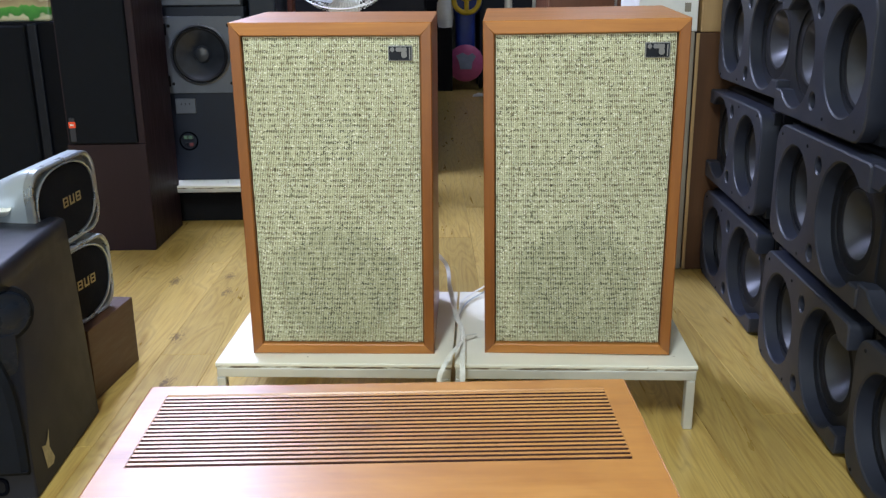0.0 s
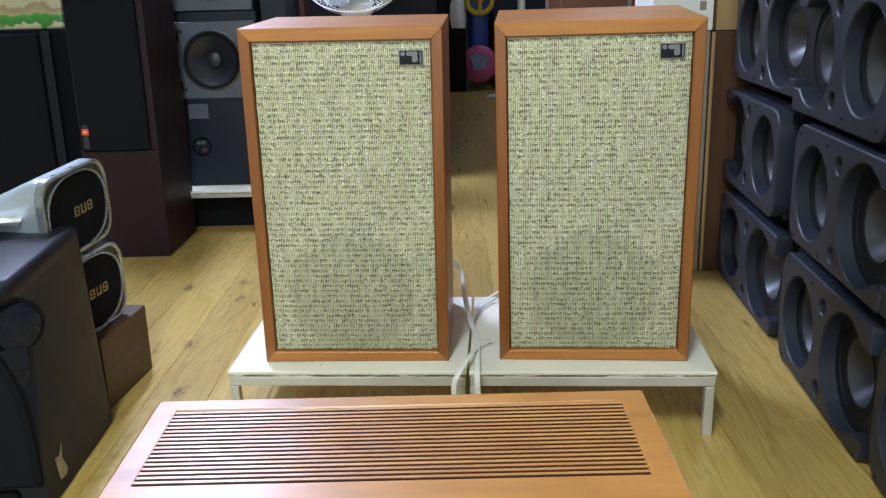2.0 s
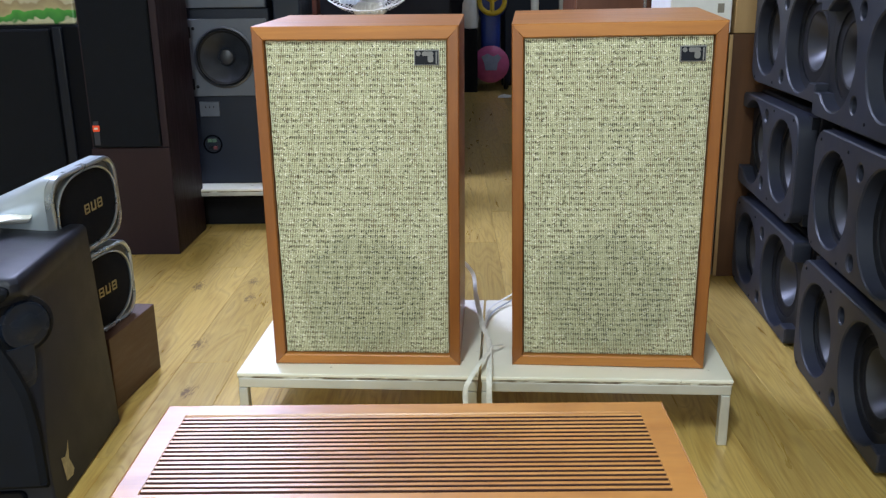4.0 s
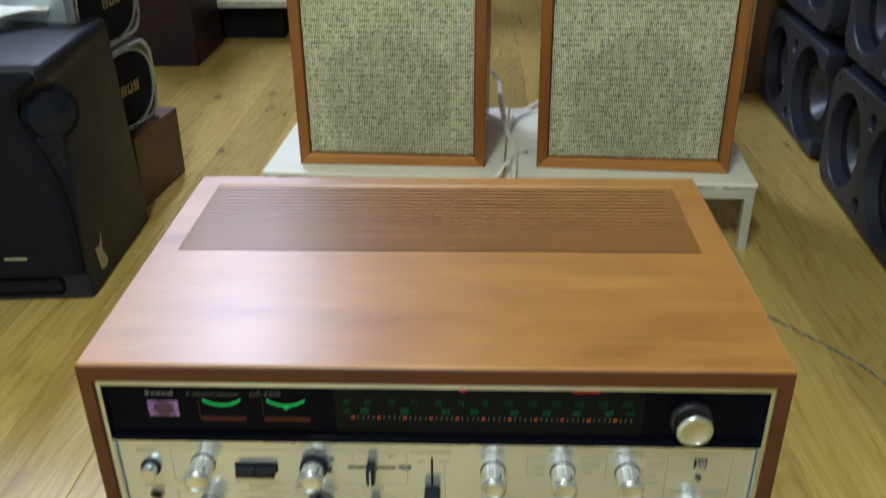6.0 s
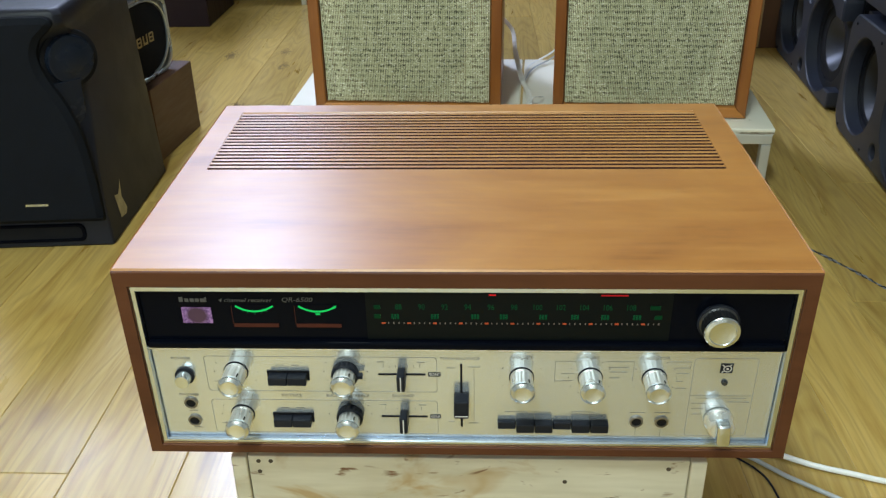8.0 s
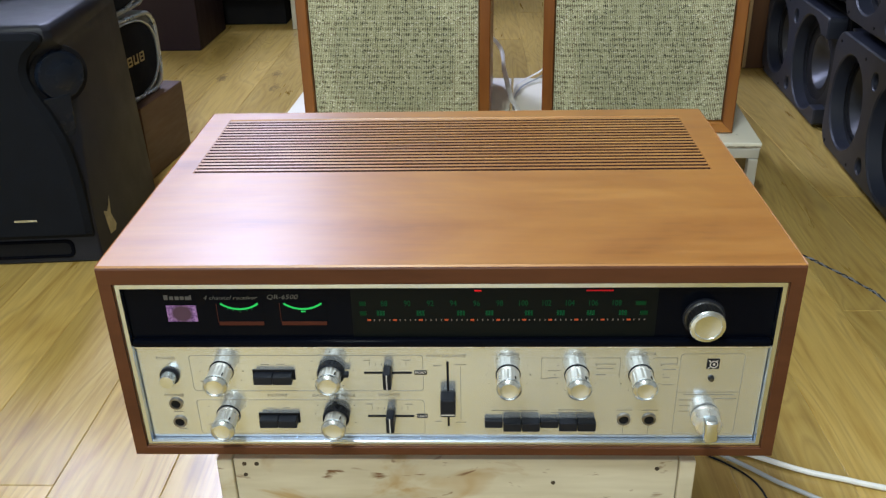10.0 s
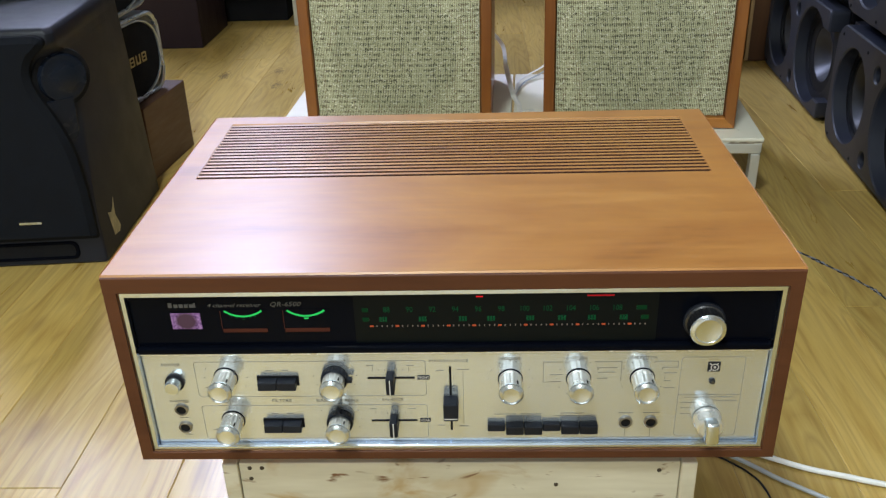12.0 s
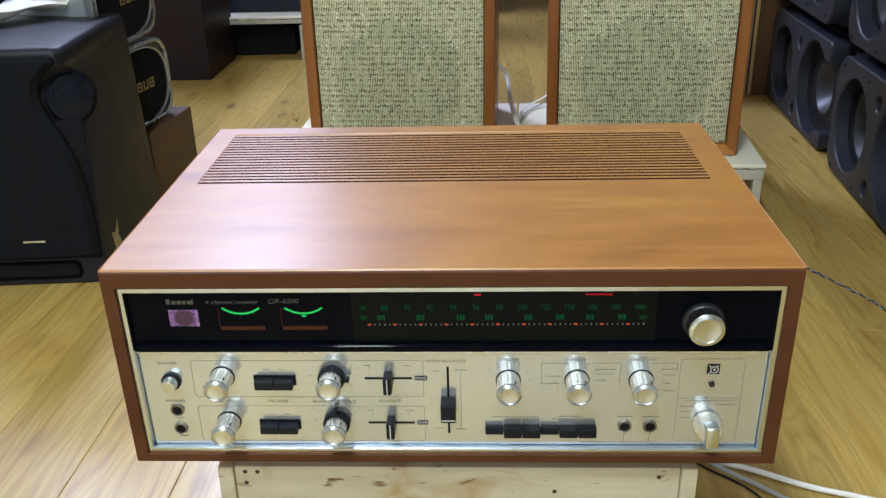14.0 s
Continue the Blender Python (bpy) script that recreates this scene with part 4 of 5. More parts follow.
# four-channel mark: a dark square with a ringed hub
mk = part("channel_mark", box((0.2085, PF - 0.0004, 0.0860), (0.2185, PF + 0.0002, 0.0955)), BLACK_PLASTIC, panel)
part("mark_ring", plate(circle2(0.2142, 0.0902, 0.0034, 20), [circle2(0.2142, 0.0902, 0.0026, 20)], 0.0003, 0.0006, 0, on_panel(0, 0)), WHITE_INK, mk)
part("mark_hub", plate(circle2(0.2142, 0.0902, 0.0011, 16), [], 0.0003, 0.0006, 0, on_panel(0, 0)), WHITE_INK, mk)
for sx, sz in ((-0.0036, 0.0033), (0.0020, 0.0033), (-0.0036, -0.0030)):
    part("mark_spoke", box((-0.0011, -0.00045, 0.0003), (0.0011, 0.00045, 0.0006), 0, 1, on_panel(0.2142 + sx, 0.0902 + sz) @ pose(0, 0, 0, 0, 0, 45 if sx * sz > 0 else -45)), WHITE_INK, mk)
part("indicator_lamp", lathe([(0.0026, 0.0), (0.0026, 0.0012), (0.0016, 0.003), (0.0, 0.0034)], 20, on_panel(0.2135, 0.0765)), DARK_CHROME, rec, "", True)

part("dial_window", box((-0.076, PF + 0.0002, PZ1 + 0.0082 - DIAL_UP), (0.164, PF + 0.0006, GZ1 - 0.0004 - DIAL_UP)), DIAL_BACK, glass, "faintly lit dial window")
# dial: words, meters, scale
for k, (x, w, h) in enumerate(((-0.2245, 0.0030, 0.0042), (-0.2200, 0.0030, 0.0030), (-0.2158, 0.0032, 0.0030), (-0.2116, 0.0030, 0.0030), (-0.2075, 0.0034, 0.0030), (-0.2040, 0.0014, 0.0042))):
    part("maker_name_bar", box((x, PF + 0.0000, 0.1502), (x + w, PF + 0.0006, 0.1502 + h)), GLASS_INK, glass)
lettering("lettering", "4 channel receiver", 0.0052, GLASS_INK, glass, on_glass(-0.1720, 0.1520), 0.0430, 0.35)
lettering("lettering", "QR-6500", 0.0060, GLASS_INK, glass, on_glass(-0.1305, 0.1525), 0.0245, 0.25)
# thin plate that carries the painted violet reflection
part("purple_window", box((-0.0120, 0.0, -0.0074), (0.0120, 0.0008, 0.0074), 0, 1), PURPLE, glass, "small violet reflection painted on the dial glass", m=pose(-0.2120, PF - 0.0001, 0.1375))
for mx in (-0.1650, -0.1145):
    mt = part("level_meter", box((mx - 0.0185, PF - 0.0001, 0.1265), (mx + 0.0185, PF + 0.0008, 0.1480)), GLOSS_BLACK, glass, "lit level meter with a green arc")
    arc = [circle2(mx, 0.1660, r, 16, a, b) for r, a, b in ((0.0236, 232, 308), (0.0251, 308, 232))]
    part("meter_arc", plate(arc[0] + arc[1], [], 0, 0.0004, 0, on_panel(0, 0)), GREEN_LIT, mt)
    if mx > -0.15:
        part("meter_mark", box((mx - 0.0018, PF - 0.0004, 0.1388), (mx + 0.0018, PF, 0.1400)), GREEN_LIT, mt)
    else:
        for dx in (-0.0095, -0.0055, 0.0, 0.0055, 0.0095):
            part("meter_mark", box((mx + dx - 0.0007, PF - 0.0004, 0.1388 + abs(dx) * 0.25), (mx + dx + 0.0007, PF, 0.1396 + abs(dx) * 0.25)), GREEN_DIM, mt)
    part("meter_base", box((mx - 0.0180, PF - 0.0003, 0.1266), (mx + 0.0180, PF + 0.0004, 0.1300)), ORANGE_DIM, mt)
    part("meter_frame", box((mx - 0.0186, PF - 0.0005, 0.1298), (mx - 0.0182, PF, 0.1470)), ORANGE_DIM, mt)
for k in range(11):
    x = -0.0500 + 0.0182 * k
    lettering("dial_number", str(88 + 2 * k), 0.0072, GREEN_DIM, glass, on_glass(x, 0.1462), 0.0068 if 88 + 2 * k >= 100 else 0.0052)
for k, x in enumerate((-0.0530, -0.0215, 0.0105, 0.0330, 0.0640, 0.0890, 0.1125, 0.1375)):
    for d in (-0.0022, 0.0, 0.0022):
        part("dial_number_bar", box((x + d - 0.0008, PF - 0.0002, 0.1352), (x + d + 0.0008, PF + 0.0006, 0.1395)), GREEN_DIM, glass)
for x, z, w in ((-0.0670, 0.1462, 0.0050), (0.1510, 0.1462, 0.0080), (-0.0670, 0.1373, 0.0050), (0.1540, 0.1373, 0.0060)):
    part("dial_number_bar", box((x - w / 2, PF - 0.0002, z - 0.0018), (x + w / 2, PF + 0.0006, z + 0.0018)), GREEN_FAINT, glass)
for k in range(54):
    x = -0.0625 + 0.0041 * k
    if k % 5 == 0:
        part("dial_tick", box((x - 0.0015, PF - 0.0002, 0.1303), (x + 0.0015, PF + 0.0006, 0.1317)), ORANGE_LIT, glass)
    else:
        part("dial_tick", box((x - 0.0004, PF - 0.0002, 0.1303), (x + 0.0004, PF + 0.0006, 0.1317)), PALE_TICK, glass)
part("dial_lamp_bar", box((0.1080, PF - 0.0002, 0.1571), (0.1290, PF + 0.0006, 0.1582)), RED_FAINT, glass, "red lit stereo lamp")
part("dial_lamp_bar", box((0.0212, PF - 0.0002, 0.1572), (0.0266, PF + 0.0006, 0.1582)), RED_LIT, glass, "red lit tuning lamp")

SCREW_BROWN = plain("screw_brown", (0.060, 0.045, 0.032), 0.5, 0.3)
# ---- crate under the receiver ----
cr = thing("wooden_crate", pose(0, 0.008, 0), "old whitewashed wooden crate with brown stains, holding up the receiver", "crate")
part("side_board", box((-0.207, 0.0, 0), (-0.193, 0.335, 0.1945), 0.0015), CRATE, cr)
part("side_board", box((0.1985, 0.0, 0), (0.2125, 0.335, 0.1945), 0.0015), CRATE, cr)
part("front_board", box((-0.1925, 0.003, 0.002), (0.1980, 0.015, 0.1935), 0.001), CRATE, cr, "stained whitewashed board")
part("back_board", box((-0.1925, 0.320, 0.002), (0.1980, 0.332, 0.1935), 0.001), CRATE, cr)
part("top_board", box((-0.1925, 0.016, 0.180), (0.1980, 0.319, 0.1935), 0.001), CRATE, cr)
for x, z in ((-0.183, 0.188), (-0.172, 0.188), (-0.183, 0.176), (0.180, 0.184), (0.178, 0.145), (-0.180, 0.12), (0.090, 0.168)):
    part("screw", lathe([(0.0021, 0.0), (0.0019, 0.0006), (0.0, 0.0003)], 12, pose(x, 0.003, z, 90)), SCREW_BROWN, cr)


# ---- studio monitors ----
MW, MH, MD = 0.520, 0.274, 0.36


def studio_monitor(m, label):
    mo = thing("studio_monitor", m, label, "speaker", "stacked studio monitors")
    part("cabinet", plate(rounded2(0.004, 0.001, MW - 0.004, MH - 0.001, 0.016, 4), [circle2(0.130, 0.133, 0.0895, 40)[::-1], circle2(0.398, 0.133, 0.0935, 40)[::-1]], -MD + 0.012, -0.0475, 0.003, FRONT), MONITOR_SIDE, mo, "black rounded cabinet", True)
    part("back_panel", plate(rounded2(0.004, 0.001, MW - 0.004, MH - 0.001, 0.016, 4), [], -MD, -MD + 0.0118, 0, FRONT), MONITOR_SIDE, mo)
    x0, x1, z0, z1 = 0.006, MW - 0.006, 0.008, 0.266
    cx, cz, rr = 0.398, 0.133, 0.113
    a = math.degrees(math.asin(0.084 / rr))
    arc = circle2(cx, cz, rr, 36, -a, -(360 - a))
    outline = ([*circle2(x0 + 0.05, z0 + 0.05, 0.05, 8, 180, 270), (x1 - 0.012, z0), *circle2(x1 - 0.012, z0 + 0.012, 0.012, 3, 290, 360), (x1, cz - 0.084), *arc[0:1], *arc[1:-1], *arc[-1:], (x1, cz + 0.084),
                *circle2(x1 - 0.012, z1 - 0.012, 0.012, 3, 0, 70), (x1 - 0.012, z1), *circle2(x0 + 0.05, z1 - 0.05, 0.05, 8, 90, 180)])
    part("baffle", plate(outline, [circle2(0.130, cz, 0.099, 44)[::-1], circle2(0.272, cz + 0.085, 0.0165, 20)[::-1], circle2(0.272, cz - 0.090, 0.0165, 20)[::-1]], -0.042, 0.0, 0.0030, FRONT), MONITOR_GREY, mo, "dark grey sculpted front", True)
    part("mounting_plate", plate([(0.010, 0.010), (MW - 0.010, 0.010), (MW - 0.010, 0.264), (0.010, 0.264)], [circle2(0.130, cz, 0.088, 40)[::-1], circle2(cx, cz, 0.092, 40)[::-1], circle2(0.272, cz + 0.085, 0.0150, 20)[::-1], circle2(0.272, cz - 0.090, 0.0150, 20)[::-1]], -0.047, -0.030, 0.0, FRONT), MONITOR_SIDE, mo)
    for ux, mat, deep, k in ((0.130, CONE, 0.062, 1.0), (cx, CONE_LIGHT, 0.044, 0.82)):
        at = FRONT @ pose(ux, cz, 0)
        dr = part("driver", lathe([(0.095, -0.0335), (0.089 * k, -0.036), (0.084 * k, -0.034), (0.079 * k, -0.036)], 44, at), RUBBER, mo, "driver with a dark rubber surround", True)
        part("cone", lathe([(0.0795 * k, -0.036), (0.066 * k, -0.036 - deep * 0.34), (0.048 * k, -0.035 - deep * 0.70), (0.032 * k, -0.034 - deep)], 48, at), mat, dr, "", True)
        part("dust_cap", lathe([(0.033 * k, -0.034 - deep), (0.024 * k, -0.034 - deep + 0.010), (0.0, -0.034 - deep + 0.016)], 32, at), CONE, dr, "", True)
    for pz in (cz + 0.085, cz - 0.090):
        part("port", lathe([(0.0160, -0.020), (0.0150, -0.055), (0.0, -0.060)], 20, FRONT @ pose(0.272, pz, 0)), BLACK_MATT, mo, "", True)
    for ux, uz in ((0.045, 0.245), (0.045, 0.021), (0.205, 0.245), (0.205, 0.021)):
        part("screw", lathe([(0.0035, 0.0003), (0.0030, 0.0018), (0.0, 0.0018)], 10, FRONT @ pose(ux, uz, 0)), BLACK_MATT, mo)
    return mo


LEANROT = -94.43
# column: x and y of its far lower corner, stretch; then for each row its height, slide along the column, turn and whether it lies upside down
COLUMNS = {"mid": ((0.8225, 1.380, 1.0), ((0.0, 0.008, 0, 0), (0.2865, 0.018, 0, 0), (0.5660, 0.0, 0, 1))),
           "far": ((0.8710, 1.986, 1.07), ((0.0, -0.024, 0.6, 0), (0.2930, 0.0, -0.5, 1), (0.5870, 0.028, 0.3, 0))),
           "near": ((0.784, 0.835, 1.0), ((0.0, 0.0, 0.6, 0), (0.2885, 0.0, -0.5, 1), (0.5780, 0.0, 0.3, 0)))}
FLIP = pose(MW, 0, MH - 0.002) @ pose(0, 0, 0, 0, 180, 0)
first = None
for (fx, fy, stretch), rows in COLUMNS.values():
    for z, slide, turn, flipped in rows:
        m = pose(fx, fy, z, 0, 0, LEANROT + turn) @ pose(slide, 0, 0) @ Matrix.Diagonal((stretch, 1, 1, 1))
        m = m @ pose(-0.030, 0, 0) @ FLIP if flipped else m
        if first is None:
            first = studio_monitor(m, "dark grey studio monitor with two round drivers in a stack")
        else:
            copy_thing(first, m)

# ---- black bookshelf speaker on the floor ----
def shelf_speaker():
    sp = thing("floor_speaker", pose(-0.643, 0.775, 0, 0, 0, 4.4), "black speaker with a curved cloth grille standing on the floor", "speaker")
    W, D, H = 0.235, 0.355, 0.416

    def ease(t):
        t = min(1, max(0, t))
        return t * t * (3 - 2 * t)

    def cut(z):
        # width of the slanted corner, widest at the round driver and gone at foot and top
        return 0.003 + 0.040 * ease((z - 0.07) / 0.25) * ease((0.396 - z) / 0.035) + 0.007 * ease((z - 0.37) / 0.03)

    zs = [0.0, 0.004] + [0.05 + 0.0138 * i for i in range(23)] + [0.360, 0.366, 0.372, 0.378, 0.384, 0.390, 0.396, H - 0.010, H - 0.003, H]
    bm, rings = bmesh.new(), []
    for z in zs:
        c = cut(z)
        s = {0.0: 0.004, H: 0.010, H - 0.003: 0.004}.get(z, 0.0)
        rr = 0.3 * c
        pts = [(-W + s + c, s), (-c - rr - s, s), (-c - s + 0.1 * rr, s + 0.45 * rr), (-s - 0.45 * rr, c + s - 0.1 * rr), (-s, c + rr + s), (-s, D - s), (-W + s, D - s), (-W + s, c + s)]
        low = 1 - z / H
        rings.append([bm.verts.new((x + ((0.010 + 0.012 * y / D) * low - 0.008 * (1 - low) * y / D if x > -W / 2 else 0), y - 0.028 * low * (y > D / 2) + 0.010 * (1 - low) * (y > D / 2), z)) for x, y in pts])
    for a, b in zip(rings, rings[1:]):
        for i in range(len(a)):
            bm.faces.new((a[i], a[(i + 1) % len(a)], b[(i + 1) % len(a)], b[i]))
    bm.faces.new(rings[0]), bm.faces.new(rings[-1])
    part("cabinet", bm, CABINET_BLACK, sp, "black vinyl cabinet with slanted corners", True)
    # cloth grille bulging forward, its side a long S-curve
    run = smooth_path([(0.005, 0.054, 0), (0.005, 0.10, 0), (0.003, 0.16, 0), (-0.004, 0.22, 0), (-0.020, 0.27, 0), (-0.040, 0.315, 0), (-0.045, 0.345, 0), (-0.037, 0.368, 0), (-0.022, 0.382, 0), (-0.013, 0.392, 0), (-0.014, 0.401, 0), (-0.025, 0.406, 0)], 5)
    edge = [(p.x, p.y) for p in run]
    outline = [*edge, *[(-W - x, z) for x, z in reversed(edge)]]
    part("grille", plate(outline, [], -0.001, 0.019, 0.009, FRONT), GRILLE_BLACK, sp, "dark cloth grille with an S-shaped edge")
    part("name_plate", box((-W / 2 - 0.001, -0.0200, 0.0895), (-W / 2 + 0.037, -0.0185, 0.0935)), SATIN_METAL, sp)
    # round side driver on the slanted corner
    n = pose(-0.0105, 0.0315, 0.329, 90, 0, 45)
    part("side_driver", lathe([(0.041, 0.000), (0.041, 0.003), (0.0385, 0.0075), (0.035, 0.0085), (0.033, 0.0080), (0.020, 0.0115), (0.0, 0.0130)], 44, n), DRIVER_BLUE, sp, "round domed driver cover", True)
    part("driver_recess", lathe([(0.0415, 0.0005), (0.0480, 0.0005), (0.0490, -0.004)], 44, n), BLACK_MATT, sp, "", True)
    part("corner_panel", plate([(-0.024, 0.035), (-0.021, 0.000), (-0.013, -0.020), (-0.005, -0.031), (0.003, -0.036), (0.010, -0.036), (0.016, -0.032), (0.019, -0.024), (0.021, 0.000), (0.022, 0.035)], [], -0.004, 0.0012, 0.001, pose(-0.0150, 0.0150, 0.262, 90, 0, 45)), DRIVER_BLUE, sp)
    # bass slot at the foot
    part("bass_port", plate(rounded2(-W + 0.030, 0.012, -0.035, 0.046, 0.012), [rounded2(-W + 0.036, 0.017, -0.041, 0.041, 0.009)], -0.002, 0.004, 0.001, FRONT), GLOSS_BLACK, sp, "gloss black bass slot")
    part("port_hole", box((-W + 0.034, -0.0006, 0.015), (-0.039, 0.001, 0.043)), BLACK_MATT, sp)
    # torn scrap of tape on the side
    bm = bmesh.new()
    pts = [(0.052, 0.030), (0.078, 0.026), (0.088, 0.034), (0.074, 0.062), (0.083, 0.094), (0.072, 0.080), (0.060, 0.072), (0.044, 0.078)]
    bm.faces.new([bm.verts.new((0.0015 + (0.010 + 0.012 * y / D) * (1 - z / H) - 0.008 * z / H * y / D, y, z)) for y, z in pts])
    part("tape_scrap", bm, TAPE, sp, "torn scrap of yellowed tape")
    return sp


CABINET_BLACK = plain("cabinet_black_vinyl", (0.0110, 0.0125, 0.0200), 0.45, vary=0.12, spec=0.26)
GRILLE_BLACK = plain("black_grille_cloth", (0.0088, 0.0102, 0.0140), 0.85, vary=0.15, scale=40, grain=0.4, spec=0.08)
DRIVER_BLUE = plain("blue_black_gloss", (0.0080, 0.0120, 0.0220), 0.28, vary=0.05, spec=0.4)
TAPE = plain("yellowed_tape", (0.36, 0.32, 0.20), 0.4, vary=0.3, scale=90)
shelf_speaker()

# white cloth left on the black speaker
bm = tube([(-0.93, 0.90, 0.432), (-0.88, 0.985, 0.438), (-0.83, 1.060, 0.440), (-0.785, 1.105, 0.432), (-0.752, 1.118, 0.422)], 0, 14, (0.085, 0.020))
for v in bm.verts:
    v.co.z = max(0.4175, v.co.z + 0.010 * noise.noise(v.co * 22))
    v.co.x += 0.012 * noise.noise(v.co * 17 + Vector((3, 1, 0)))
ws = part("white_cloth", bm, STRAP, None, "", True)
tagged(ws, "crumpled white cloth strip lying on a black speaker", "cloth")

# ---- brown box and silver speakers ----
BB = pose(-0.6725, 1.162, 0, 0, 0, -5.5)
bb = part("wooden_box", box((-0.27, 0, 0), (0, 0.223, 0.159), 0.002), BROWN_BOX, None, m=BB)
tagged(bb, "dark brown veneered box on the floor carrying silver speakers", "box")


def silver_speaker(m, label):
    """A cabinet whose rounded-square face looks along local -y."""
    sp = thing("karaoke_speaker", m, label, "speaker", "stacked silver speakers")
    w, h, d = 0.262, 0.176, 0.30
    bm, rings = bmesh.new(), []
    for dep in (0.012, 0.030, 0.075, 0.120, 0.165, 0.215, 0.225):
        k = max(0.0, dep - 0.030)
        q = 0.008 if dep > 0.22 else 0.0
        rings.append([bm.verts.new((x, dep, z)) for x, z in rounded2(0.16 * k + q, 0.001, w - 0.16 * k - q, h - 0.42 * k - q, 0.046 - 0.08 * k, 10)])
    for a, b in zip(rings, rings[1:]):
        for i in range(len(a)):
            bm.faces.new((a[i], a[(i + 1) % len(a)], b[(i + 1) % len(a)], b[i]))
    bm.faces.new(rings[0]), bm.faces.new(rings[-1])
    part("cabinet", bm, SILVER_PAINT, sp, "silver painted tapering cabinet", True)
    part("bezel", plate(rounded2(0.0, 0.001, w, h, 0.048, 10), [rounded2(0.010, 0.010, w - 0.010, h - 0.009, 0.040, 10)[::-1]], -0.0118, 0.004, 0.003, FRONT), CHROME_SOFT, sp, "bright silver rim", True)
    part("corner_plate", plate(rounded2(0.009, 0.009, w - 0.009, h - 0.008, 0.040, 10), [], -0.0115, -0.006, 0, FRONT), OLIVE, sp)
    # superellipse grille disc and its ring
    def blob(k, n=48):
        out = []
        for i in range(n):
            a = 2 * math.pi * i / n
            c, s = math.cos(a), math.sin(a)
            out.append((w / 2 + k * (w / 2 - 0.012) * math.copysign(abs(c) ** 0.80, c), h / 2 + k * (h / 2 - 0.008) * math.copysign(abs(s) ** 0.80, s)))
        return out
    part("grille_ring", plate(blob(1.0), [blob(0.955)[::-1]], -0.0062, 0.005, 0.0015, FRONT), CHROME_SOFT, sp, "", True)
    part("grille", plate(blob(0.95), [], -0.0060, 0.002, 0.002, FRONT), GRILLE_BLACK, sp, "round black cloth grille")
    for k, dz in ((0, 0.0), (1, 0.0), (2, 0.0)):
        x = w / 2 - 0.018 + 0.0265 * k
        if k == 1:
            part("maker_mark", plate([(x, h / 2 - 0.010), (x + 0.019, h / 2 - 0.010), (x + 0.019, h / 2 + 0.010), (x + 0.0150, h / 2 + 0.010), (x + 0.0150, h / 2 - 0.006), (x + 0.0040, h / 2 - 0.006), (x + 0.0040, h / 2 + 0.010), (x, h / 2 + 0.010)], [], 0.0015, 0.0032, 0, FRONT), GOLD, sp)
            continue
        part("maker_mark", plate(rounded2(x, h / 2 - 0.010, x + 0.019, h / 2 + 0.010, 0.002, 3), [rounded2(x + 0.0032, h / 2 - 0.0066, x + 0.0158, h / 2 - 0.0014, 0.001, 3)[::-1], rounded2(x + 0.0032, h / 2 + 0.0014, x + 0.0158, h / 2 + 0.0066, 0.001, 3)[::-1]], 0.0015, 0.0032, 0, FRONT), GOLD, sp)
    return sp


CHROME_SOFT = plain("soft_chrome", (0.42, 0.47, 0.52), 0.30, 0.85, vary=0.06)
# local x runs away from the camera when the face looks to +x
first_silver = silver_speaker(pose(-0.713, 1.085, 0.159, 0, 0, 90 - 8.0), "silver speaker with round black grille on a brown box")
copy_thing(first_silver, pose(-0.712, 1.080, 0.336) @ pose(0, 0, 0, 0, 0, 90 - 6.0) @ pose(0, 0, 0, 0, -2.5, 0))

# ---- dark red tower speaker ----
tw = thing("tower_speaker", pose(-1.148, 2.337, 0), "tall dark red-brown tower speaker with black grille", "speaker")
part("cabinet", box((0, 0.012, 0), (0.258, 0.337, 1.12), 0.003), RED_WOOD, tw, "dark red-brown veneer cabinet")
part("front_frame", box((0, 0, 0), (0.258, 0.0115, 0.366), 0.002), RED_WOOD, tw)
part("grille", box((0.012, -0.012, 0.369), (0.235, 0.0115, 1.108), 0.006, 3), GRILLE_BLACK, tw, "black cloth grille")
part("side_strip", box((0.236, 0.001, 0.368), (0.258, 0.0115, 1.12), 0.001), RED_WOOD, tw)
bd = part("badge", box((0.019, -0.0165, 0.423), (0.041, -0.0125, 0.443), 0.001), RED_BADGE_GLOW, tw, "small red badge with an added glow")
part("badge_bar", box((0.024, -0.0172, 0.430), (0.036, -0.0160, 0.436)), WHITE_INK, bd)
part("badge_plate", box((0.021, -0.0145, 0.378), (0.039, -0.0122, 0.456), 0.0005), MONITOR_GREY, tw)

# ---- black cabinet with a packet on it ----
bc = thing("black_cabinet", pose(-1.815, 2.50, 0), "tall matt black cabinet standing against the wall side", "cabinet")
# body runs on past its front; its side's shade is put into the near-black
part("body", box((0, 0.02, 0), (0.62, 0.42, 0.757), 0.008), CAB_SHADE, bc)
part("front_grille", box((0.02, 0.0, 0.03), (0.505, 0.019, 0.745), 0.008), GRILLE_BLACK, bc)
part("corner_strip", box((0.512, 0.004, 0.02), (0.545, 0.019, 0.750), 0.006), BLACK_PLASTIC, bc)
pk = part("packet", box((0, 0, 0), (0.476, 0.16, 0.16), 0.012, 3), PACKAGE, None, m=pose(-1.70, 2.53, 0.757))
tagged(pk, "green and cream printed paper packet on a black cabinet", "packet")


